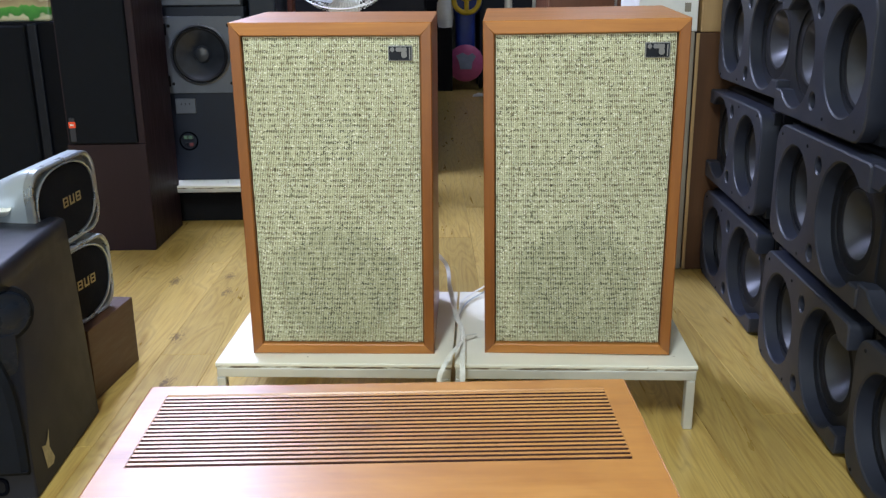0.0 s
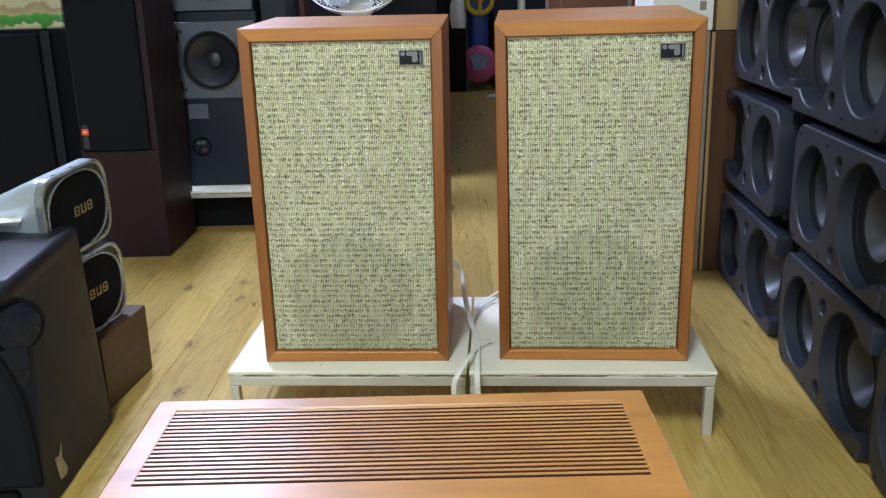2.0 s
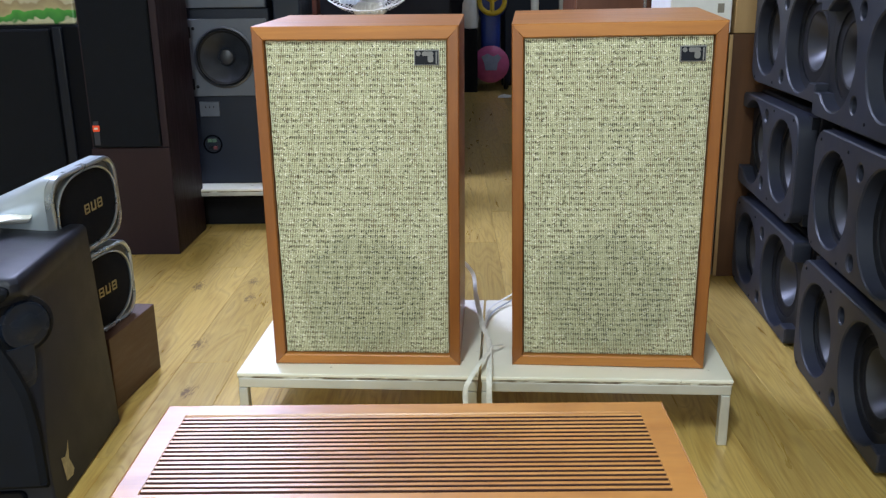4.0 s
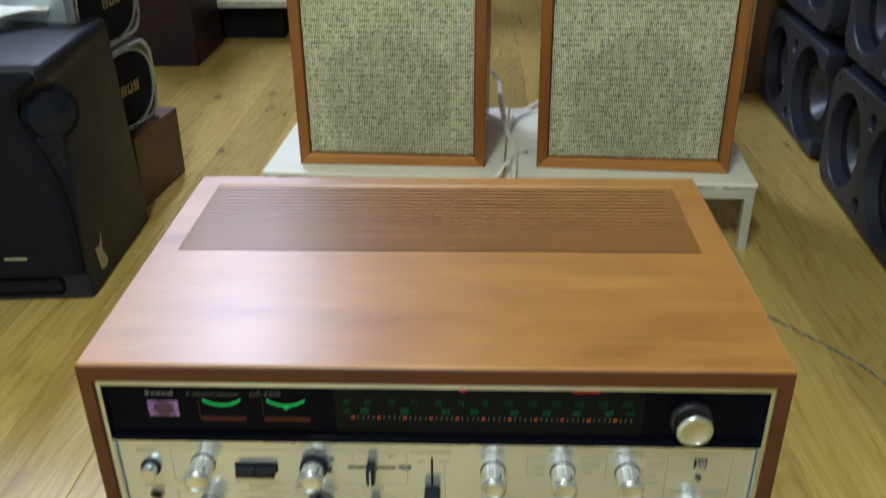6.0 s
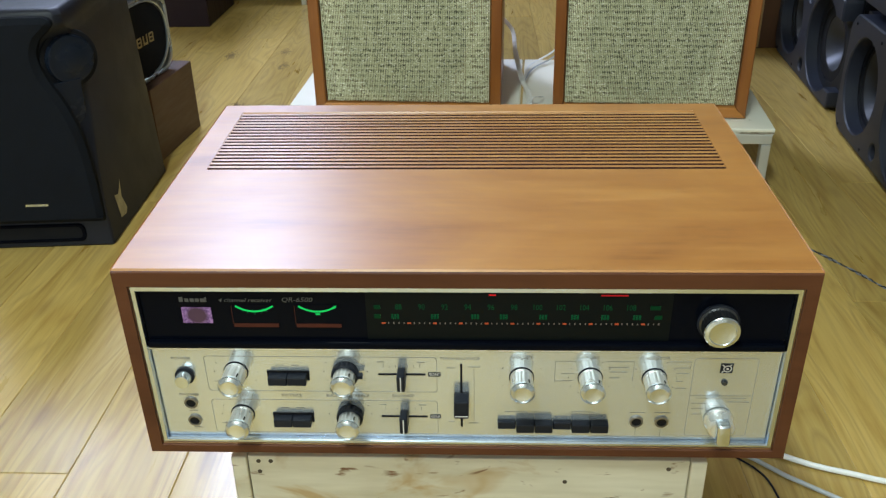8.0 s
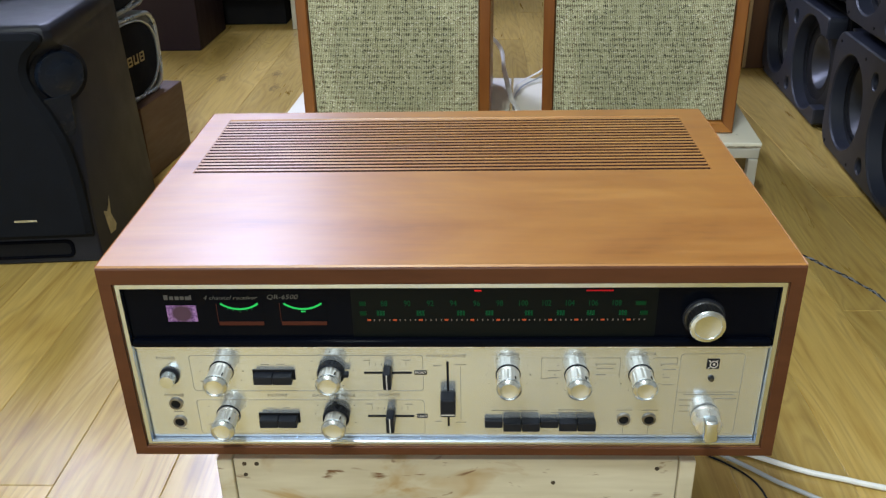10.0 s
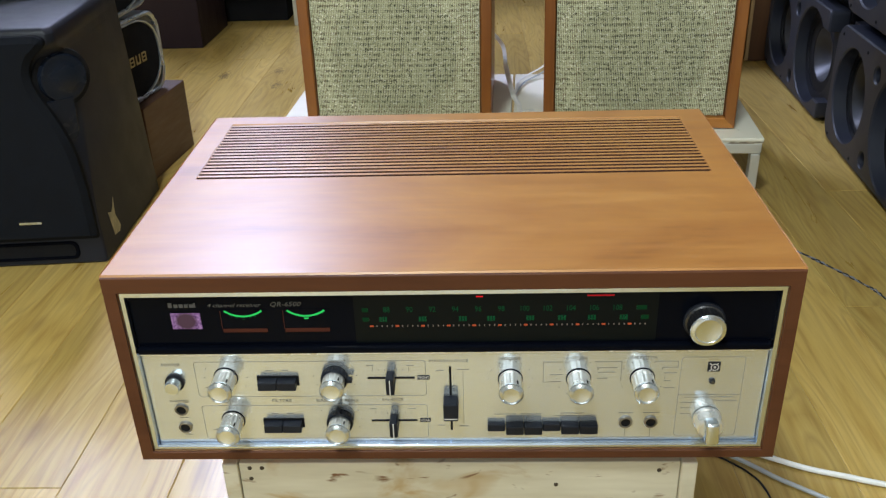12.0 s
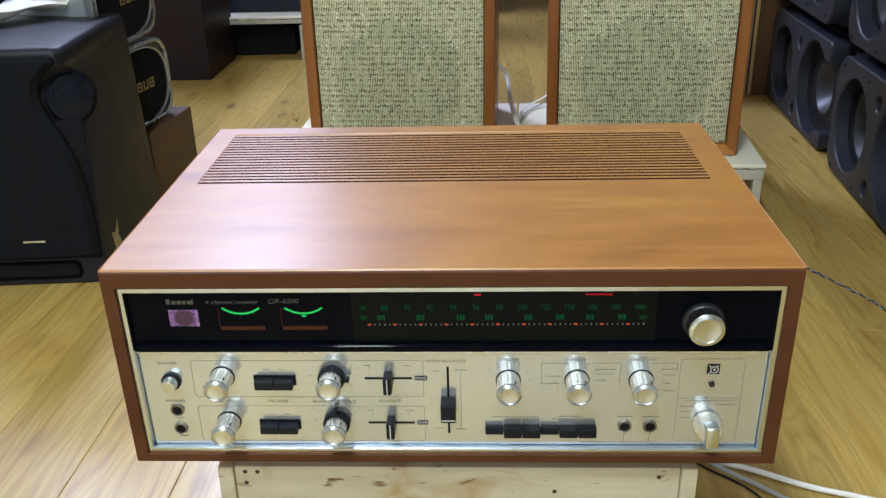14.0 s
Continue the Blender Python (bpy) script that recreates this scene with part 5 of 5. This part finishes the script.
# ---- loudspeaker cabinet on a white table at the back ----
def round_driver(parent, cx, cz, r, y=0.0):
    dr = part("woofer", lathe([(r * 1.06, 0.0), (r * 1.06, 0.005), (r * 1.0, 0.008), (r * 0.97, 0.004)], 48, FRONT @ pose(cx, cz, -y)), RIM_GREY, parent, "round woofer with a metal rim", True)
    part("surround", lathe([(r * 0.97, 0.003), (r * 0.92, 0.009), (r * 0.85, 0.003)], 48, FRONT @ pose(cx, cz, -y)), RUBBER, dr, "", True)
    part("cone", lathe([(r * 0.86, 0.003), (r * 0.55, -0.022), (r * 0.30, -0.040)], 48, FRONT @ pose(cx, cz, -y)), CONE_DARK, dr, "", True)
    part("dust_cap", lathe([(r * 0.31, -0.040), (r * 0.25, -0.020), (0.0, -0.008)], 32, FRONT @ pose(cx, cz, -y)), CONE_DARK, dr, "", True)
    return dr


pa = thing("loudspeaker", pose(-0.925, 2.75, 0.157), "blue-black loudspeaker cabinet with grey woofer panel on a white table", "speaker")
part("cabinet", plate([(0, 0), (0.305, 0), (0.305, 0.640), (0, 0.640)], [circle2(0.137, 0.469, 0.108, 40)[::-1]], -0.30, -0.006, 0.002, FRONT), CAB_BLUE, pa)
part("woofer_panel", plate(rounded2(0.010, 0.330, 0.296, 0.606, 0.004, 2), [circle2(0.137, 0.469, 0.109, 44)[::-1]], -0.0058, 0.004, 0.0015, FRONT), PANEL_GREY, pa, "grey painted woofer panel")
round_driver(pa, 0.137, 0.469, 0.104, -0.004)
for x, z in ((0.030, 0.573), (0.245, 0.573), (0.030, 0.365), (0.245, 0.365)):
    part("bolt", lathe([(0.006, 0.0), (0.006, 0.002), (0.0, 0.002)], 12, FRONT @ pose(x, z, 0.004)), BLACK_MATT, pa)
for z in (0.560, 0.375):
    part("handle_notch", box((0.008, -0.007, z - 0.02), (0.020, -0.0042, z + 0.02), 0.001), BLACK_MATT, pa)
so = part("wall_socket_plate", box((0.029, -0.004, 0.255), (0.103, 0.0055, 0.310), 0.002), PANEL_GREY, pa, "grey socket plate")
for k in range(3):
    part("socket_slot", box((0.050 + 0.015 * k, -0.0048, 0.287), (0.053 + 0.015 * k, -0.0035, 0.294)), BLACK_MATT, so)
tc = part("terminal_cup", lathe([(0.036, 0.0), (0.034, 0.003), (0.028, -0.002), (0.0, -0.004)], 32, FRONT @ pose(0.064, 0.150, -0.0055)), GLOSS_BLACK, pa, "round black terminal cup", True)
GREEN_TERM = plain("green_terminal", (0.10, 0.18, 0.13), 0.4)
RED_TERM = plain("red_terminal", (0.16, 0.04, 0.05), 0.4)
for x, z, mt in ((0.055, 0.165, GREEN_TERM), (0.073, 0.165, GREEN_TERM), (0.056, 0.138, BLACK_PLASTIC), (0.075, 0.138, RED_TERM)):
    part("terminal", box((x - 0.007, -0.004, z - 0.006), (x + 0.007, 0.006, z + 0.006), 0.001), mt, tc)
part("top_unit", box((0.004, 0.006, 0.6405), (0.300, 0.29, 0.965), 0.003), CAB_BLUE, pa)
part("top_panel_grey", plate(rounded2(0.010, 0.645, 0.296, 0.945, 0.004, 2), [circle2(0.153, 0.780, 0.10, 40)[::-1]], -0.0058, 0.004, 0.0015, FRONT), PANEL_GREY, pa)
round_driver(pa, 0.153, 0.780, 0.096, -0.004)
low_table(-1.02, -0.615, 2.645, 3.06, 0.157, rail=0.014, label="low white steel table under a blue-black loudspeaker", group="speaker tables")
# black block stands in for the deep shade below the tabletop
ub = part("dark_box", box((0, 0, 0), (0.30, 0.28, 0.105), 0.004), BLACK_MATT, None, m=pose(-0.975, 2.74, 0))
tagged(ub, "black block added under a low table as its shade", "box")
sk = part("wooden_board", box((0, 0, 0), (0.52, 0.02, 0.62), 0.003), RED_WOOD, None, m=pose(-1.10, 3.10, 0))
tagged(sk, "dark board standing behind the white table", "board")
# a second black box and a red-brown post beside it
b2 = part("black_case", box((0, 0, 0), (0.10, 0.30, 0.90), 0.006), CAB_BLUE, None, m=pose(-0.612, 2.80, 0))
tagged(b2, "narrow blue-black case beside the loudspeaker", "case")
ps = part("door_post", box((0, 0, 0), (0.075, 0.09, 2.2), 0.004), RED_WOOD_POST, None, m=pose(-0.590, 3.25, 0))
tagged(ps, "red-brown varnished wooden post", "post")

# ---- fan ----
fan = thing("electric_fan", pose(-0.28, 3.05, 0), "white pedestal fan with a wire guard behind the speakers", "fan")
part("base", lathe([(0.0, 0.0), (0.19, 0.0), (0.19, 0.012), (0.06, 0.035), (0.0, 0.037)], 40), WHITE_PLASTIC, fan, "", True)
part("pole", lathe([(0.016, 0.036), (0.016, 0.80), (0.0, 0.80)], 20), WHITE_PLASTIC, fan, "", True)
FH = pose(0, 0, 0.905, 42)
part("motor", lathe([(0.0, -0.20), (0.045, -0.19), (0.060, -0.12), (0.060, -0.03), (0.0, -0.03)], 28, FH), WHITE_PLASTIC, fan, "", True)
part("tilt_bracket", box((-0.06, -0.04, 0.765), (0.06, 0.05, 0.812), 0.01, 3), WHITE_PLASTIC, fan)
gd = bmesh.new()
for k in range(72):
    a = 2 * math.pi * k / 72
    pts = [Vector((r * math.cos(a), r * math.sin(a), h)) for r, h in ((0.03, 0.075), (0.10, 0.070), (0.17, 0.048), (0.198, 0.010), (0.17, -0.035), (0.07, -0.05))]
    add_tube(gd, [FH @ p for p in pts], 0.0013, 4)
for r, h in ((0.199, 0.010), (0.14, 0.060), (0.03, 0.075), (0.14, -0.042)):
    add_tube(gd, [FH @ Vector((r * math.cos(2 * math.pi * i / 48), r * math.sin(2 * math.pi * i / 48), h)) for i in range(49)], 0.0028, 5)
part("wire_guard", gd, WHITE_METAL, fan, "white wire guard")
for k in range(3):
    bm = bmesh.new()
    q = [bm.verts.new(v) for v in ((0.02, -0.02, -0.012), (0.08, -0.055, -0.018), (0.165, -0.03, -0.015), (0.165, 0.05, 0.014), (0.08, 0.06, 0.018), (0.02, 0.02, 0.010))]
    bm.faces.new(q)
    bmesh.ops.solidify(bm, geom=bm.faces[:], thickness=0.002)
    bmesh.ops.transform(bm, matrix=FH @ pose(0, 0, 0, 0, 0, 120 * k), verts=bm.verts)
    part("blade", bm, CABLE_GREY, fan)

PATCH = plain("pale_patch", (0.22, 0.26, 0.40), 0.5)
# rack is added, half hidden, to keep tube light off the aisle floor
rack = thing("storage_rack", pose(-0.62, 3.55, 0), "tall black rack added to shade the shop aisle", "rack")
for y in (0.0, 1.6, 3.2):
    part("upright_panel", box((0, y, 0), (0.655, y + 0.03, 1.95), 0.004), BLACK_MATT, rack)
for z in (0.05, 0.55, 1.05, 1.55, 1.92):
    for y in (0.031, 1.631):
        part("shelf", box((0.002, y, z), (0.653, y + 1.568, z + 0.028), 0.003), BLACK_MATT, rack)
part("side_sheet", box((0.0, 0.031, 0.0), (0.0018, 3.199, 1.95)), BLACK_MATT, rack)

# ---- ride-on toy far at the back ----
toy = thing("ride_on_toy", pose(0.375, 7.55, 0), "blue and pink plastic ride-on toy with yellow wheel", "toy")
part("front_shield", lathe([(0.0, 0.05), (0.11, 0.04), (0.162, 0.0), (0.11, -0.03), (0.0, -0.03)], 36, pose(0, -0.12, 0.235, 90)), PINK, toy, "round pink plastic shield", True)
part("shield_print", plate([(-0.05, -0.06), (0.05, -0.06), (0.06, 0.0), (0.09, 0.05), (0.06, 0.08), (0.02, 0.06), (-0.03, 0.085), (-0.085, 0.06), (-0.06, 0.0)], [], 0, 0.006, 0.001, pose(0, -0.165, 0.245, 90)), PATCH, toy, "pale printed patch")
part("body", box((-0.10, -0.09, 0.10), (0.10, 0.40, 0.30), 0.05, 4), BLUE, toy, "blue plastic body", True)
part("column", box((-0.085, -0.10, 0.28), (0.085, 0.06, 0.70), 0.045, 4), BLUE, toy, "blue plastic column", True)
part("head", lathe([(0.0, -0.07), (0.13, -0.06), (0.155, 0.0), (0.13, 0.06), (0.0, 0.07)], 32, pose(0, 0, 0.77, 90)), BLUE, toy, "", True)
rg = bmesh.new()
add_tube(rg, [pose(0.01, -0.13, 0.775, 75) @ Vector((0.11 * math.cos(2 * math.pi * i / 40), 0.11 * math.sin(2 * math.pi * i / 40), 0)) for i in range(41)], 0.022, 8)
for k in range(3):
    add_tube(rg, [pose(0.01, -0.13, 0.775, 75) @ Vector((r * math.cos(2.094 * k + 0.52), r * math.sin(2.094 * k + 0.52), 0)) for r in (0.0, 0.10)], 0.020, 8)
part("steering_wheel", rg, YELLOW, toy, "yellow steering wheel", True)
for sx in (-0.14, 0.14):
    for wy in (-0.02, 0.33):
        part("wheel", lathe([(0.0, -0.02), (0.09, -0.02), (0.10, 0.0), (0.09, 0.02), (0.0, 0.02)], 28, pose(sx, wy, 0.10, 0, 90)), BLACK_PLASTIC, toy, "", True)

CUPBOARD_WOOD = wood("cupboard_wood", [(0.2, (0.10, 0.038, 0.020)), (0.5, (0.15, 0.060, 0.032)), (0.8, (0.20, 0.085, 0.045))], (14, 14, 1.2), 0.45, 0.1)
# ---- far clutter at the back of the shop ----
for nm, x0, x1, y0, y1, z1, mat, lab, cat in (
        ("dark_cabinet", -1.35, 0.24, 7.75, 8.4, 1.6, BLACK_MATT, "tall dark cabinet along the back of the shop", "cabinet"),
        ("dark_cabinet", 0.52, 2.0, 7.9, 8.5, 1.5, CAB_BLUE, "tall dark cabinet along the back of the shop", "cabinet")):
    cb = thing(nm, pose(x0, y0, 0), lab, cat)
    part("body", box((0, 0.02, 0), (x1 - x0, y1 - y0, z1), 0.01), mat, cb)
    half = (x1 - x0) / 2
    for k in range(2):
        dr = part("door", box((0.01 + k * half, 0, 0.05), (half - 0.01 + k * half, 0.0195, z1 - 0.02), 0.004), mat, cb)
        part("handle", box((half - 0.06 + 0.1 * k, -0.012, z1 * 0.5), (half - 0.045 + 0.1 * k, -0.0005, z1 * 0.5 + 0.14), 0.003), SATIN_METAL, dr)


def bag(m, r, h, mat, label):
    """A slumped, knotted plastic bag."""
    bm = lathe([(0.0, 0.0), (r * 0.8, 0.01), (r, h * 0.25), (r * 0.9, h * 0.6), (r * 0.45, h * 0.85), (r * 0.12, h * 0.93), (r * 0.3, h)], 28)
    for v in bm.verts:
        n = noise.noise(v.co * 14 + Vector((r * 50, h * 9, 0)))
        v.co.x *= 1 + 0.18 * n
        v.co.y *= 1 + 0.18 * n
    return tagged(part("plastic_bag", bm, mat, None, "", True, m), label, "bag")


bx = part("black_box", box((-0.13, 0, 0), (0.13, 0.3, 0.536), 0.006), BLACK_MATT, None, m=pose(0.126, 7.35, 0.0))
tagged(bx, "tall black box in front of a dark cabinet", "box")
bag(pose(0.197, 7.45, 0.537), 0.075, 0.36, WHITE_PLASTIC, "crumpled white plastic bag on a black box")
for k, (x, y, z1) in enumerate(((0.505, 4.6, 1.3), (0.662, 4.6, 1.3))):
    pl_ = part("steel_pipe", lathe([(0.0, 0.0), (0.022, 0.0), (0.022, z1), (0.0, z1)], 18), WHITE_METAL, None, "", True, pose(x, y, 0))
    tagged(pl_, "upright white enamelled pipe standing on the floor", "pipe", "white pipes")

cp = thing("wooden_cupboard", pose(0.545, 3.20, 0), "tall reddish brown wooden cupboard behind the speakers", "cupboard")
part("body", box((0, 0.02, 0), (0.62, 0.42, 1.45), 0.004), CUPBOARD_WOOD, cp)
for k in range(2):
    dr = part("door", box((0.006 + 0.306 * k, 0, 0.05), (0.302 + 0.308 * k, 0.0195, 1.44), 0.003), CUPBOARD_WOOD, cp)
    part("handle", box((0.275 + 0.05 * k, -0.012, 0.70), (0.287 + 0.05 * k, -0.0003, 0.82), 0.003), SATIN_METAL, dr)

bm = bmesh.new()
bm.faces.new([bm.verts.new(v) for v in ((-0.06, -0.05, 0.0), (0.05, -0.06, 0.004), (0.06, 0.05, 0.012), (0.0, 0.07, 0.020), (-0.05, 0.05, 0.006))])
bmesh.ops.solidify(bm, geom=bm.faces[:], thickness=0.001)
tagged(part("paper_scrap", bm, WHITE_PLASTIC, None, m=pose(0.467, 6.91, 0.0015)), "white crumpled paper scrap on the wood floor", "paper")

# ---- oak cabinets on the far side ----
ok = thing("oak_cabinet", pose(0.828, 2.022, 0), "brown oak speaker cabinet standing on the floor", "cabinet")
part("body", box((0.0, 0.004, 0), (0.34, 0.36, 0.716), 0.003), OAK, ok)
part("edge_strip", box((-0.004, 0.0, 0.004), (0.006, 0.0035, 0.714), 0.001), PALE_OAK, ok, "pale edge strip")
ok2 = part("pale_cabinet", box((0, 0, 0), (0.34, 0.35, 0.44), 0.003), PALE_OAK, None, m=pose(0.836, 2.026, 0.717))
tagged(ok2, "pale oak cabinet stacked on a brown oak one", "cabinet")
gc = part("grey_cabinet", box((0, 0, 0), (0.2400, 0.34, 0.718), 0.004), BEIGE_GREY, None, m=pose(0.583, 2.03, 0))
tagged(gc, "pale grey cabinet beside a brown oak one", "cabinet")
wb = thing("white_box", pose(0.655, 2.03, 0.719), "white carton standing on a grey cabinet", "carton")
part("carton", box((0, 0, 0), (0.172, 0.25, 0.30), 0.003), WHITE_PLASTIC, wb)
part("dark_label", box((0.132, -0.001, 0.055), (0.150, 0.001, 0.080)), INK, wb)

# ---- cables ----
def loose_cable(name, pts, r, mat, label, category="cable"):
    return tagged(part(name, tube(pts, r, 10), mat, None, "", True), label, category)


loose_cable("white_cable", [(0.15, 0.42, 0.005), (0.24, 0.33, 0.005), (0.300, 0.272, 0.005), (0.345, 0.252, 0.005), (0.402, 0.221, 0.005), (0.447, 0.205, 0.005), (0.484, 0.192, 0.005), (0.62, 0.15, 0.005), (0.9, 0.10, 0.005)], 0.0034, WHITE_PLASTIC, "thick white mains cable lying on the wood floor")
loose_cable("grey_cable", [(0.16, 0.40, 0.004), (0.24, 0.32, 0.004), (0.300, 0.260, 0.008), (0.319, 0.245, 0.006), (0.344, 0.226, 0.004), (0.369, 0.202, 0.004), (0.390, 0.186, 0.004), (0.46, 0.13, 0.004), (0.60, 0.0, 0.004)], 0.0027, CABLE_GREY, "grey cable lying on the wood floor")
loose_cable("thin_dark_cable", [(0.20, 0.36, 0.003), (0.29, 0.262, 0.002), (0.318, 0.237, 0.002), (0.338, 0.215, 0.002), (0.348, 0.19, 0.002), (0.352, 0.14, 0.002)], 0.0012, BLACK_PLASTIC, "thin dark wire lying on the wood floor")
CORD_GREY = plain("cord_grey", (0.16, 0.17, 0.21), 0.7)
spine = smooth_path([(0.10, 0.40, 0.27), (0.22, 0.395, 0.285), (0.31, 0.300, 0.284), (0.369, 0.262, 0.269), (0.400, 0.253, 0.256), (0.435, 0.242, 0.240), (0.462, 0.234, 0.223), (0.52, 0.20, 0.17), (0.58, 0.15, 0.08), (0.64, 0.10, 0.006), (0.80, 0.05, 0.006)], 26)
tw_c = thing("twisted_cord", Matrix(), "black and white twisted fabric cord hanging off the receiver", "cable")
for ph, mat in ((0, BLACK_PLASTIC), (math.pi, CORD_GREY)):
    pts = [p + Vector((0.0007 * math.cos(k * 0.8 + ph), 0.0007 * math.cos(k * 0.8 + ph) * 0.6, 0.0007 * math.sin(k * 0.55 + ph))) for k, p in enumerate(spine)]
    part("strand", add_tube(bmesh.new(), pts, 0.0008, 6), mat, tw_c, "", True)

strap = thing("speaker_cable", Matrix(), "flat white speaker cable hanging over the table edge", "cable")
part("strand", tube([(0.062, 1.408, 0.246), (0.074, 1.400, 0.236), (0.088, 1.385, 0.217), (0.091, 1.330, 0.190)], 0, 10, (0.0090, 0.0024)), STRAP, strap, "", True)
part("strand", tube([(0.091, 1.332, 0.191), (0.103, 1.222, 0.158), (0.112, 1.150, 0.157), (0.111, 1.070, 0.151), (0.108, 1.000, 0.149), (0.107, 0.976, 0.138), (0.107, 0.972, 0.112), (0.109, 0.974, 0.040)], 0, 10, (0.0108, 0.0022)), STRAP, strap, "", True)
part("strand", tube([(0.108, 1.075, 0.158), (0.100, 1.045, 0.161), (0.086, 1.010, 0.158), (0.070, 0.976, 0.146), (0.062, 0.970, 0.124), (0.064, 0.971, 0.080)], 0, 10, (0.0095, 0.0022)), STRAP, strap, "", True)
part("strand", tube([(0.190, 1.420, 0.172), (0.172, 1.400, 0.164), (0.127, 1.360, 0.151), (0.115, 1.300, 0.150), (0.105, 1.225, 0.156)], 0, 10, (0.0060, 0.0022)), STRAP, strap, "", True)
part("strand", tube([(0.190, 1.412, 0.158), (0.165, 1.385, 0.152), (0.135, 1.345, 0.149), (0.118, 1.290, 0.150), (0.106, 1.222, 0.154)], 0, 10, (0.0055, 0.0022)), CABLE_GREY, strap, "", True)
part("strand", tube([(0.111, 1.090, 0.153), (0.117, 1.110, 0.157), (0.128, 1.120, 0.156), (0.136, 1.130, 0.152), (0.140, 1.140, 0.149)], 0, 10, (0.0070, 0.0022)), STRAP, strap, "", True)

# ---- floor: laid boards ----
floor = slab("floor", (ROOM_X0, ROOM_Y0, -0.06), (ROOM_X1, ROOM_Y1, -0.0125), BLACK_MATT, "warm oak laminate floor in long boards")
PW, PL = 0.1330, 1.215
plank_bm = bmesh.new()
add_box(plank_bm, (-PW / 2 + 0.0001, -PL / 2 + 0.0001, -0.012), (PW / 2 - 0.0001, PL / 2 - 0.0001, 0.0))
top_edges = [e for e in plank_bm.edges if all(abs(v.co.z) < 1e-6 for v in e.verts)]
bmesh.ops.bevel(plank_bm, geom=top_edges, offset=0.0011, segments=1, affect="EDGES")
plank = part("plank", plank_bm, FLOOR_WOOD, floor)
plank_me = plank.data
spots = []
cols = range(-20, 22)
for c in cols:
    x = -0.475 + PW * (c + 0.5)
    if x + PW / 2 < ROOM_X0 or x - PW / 2 > ROOM_X1:
        continue
    off = (0.37 * c * PL) % PL
    y = ROOM_Y0 - PL + off
    while y < ROOM_Y1:
        spots.append((x, y + PL / 2))
        y += PL
inside = [s for s in spots if s[1] - PL / 2 > ROOM_Y0 and s[1] + PL / 2 < ROOM_Y1 and s[0] - PW / 2 > ROOM_X0 and s[0] + PW / 2 < ROOM_X1]
near = sorted(inside, key=lambda s: abs(s[0] + 0.1) * 1.2 + abs(s[1] - 1.4))[:290]
plank.location = (near[0][0], near[0][1], 0)
for x, y in near[1:]:
    ob = new("plank", plank_me)
    ob.parent, ob.location = floor, (x, y, 0)
rest = bmesh.new()
for x, y in sorted(set(spots) - set(near)):
    x0, x1 = max(ROOM_X0, x - PW / 2 + 0.0006), min(ROOM_X1, x + PW / 2 - 0.0006)
    y0, y1 = max(ROOM_Y0, y - PL / 2 + 0.0006), min(ROOM_Y1, y + PL / 2 - 0.0006)
    if x1 - x0 > 0.005 and y1 - y0 > 0.005:
        add_box(rest, (x0, y0, -0.012), (x1, y1, 0.0))
tagged(part("far_planks", rest, FLOOR_WOOD, floor), kind="stuff")
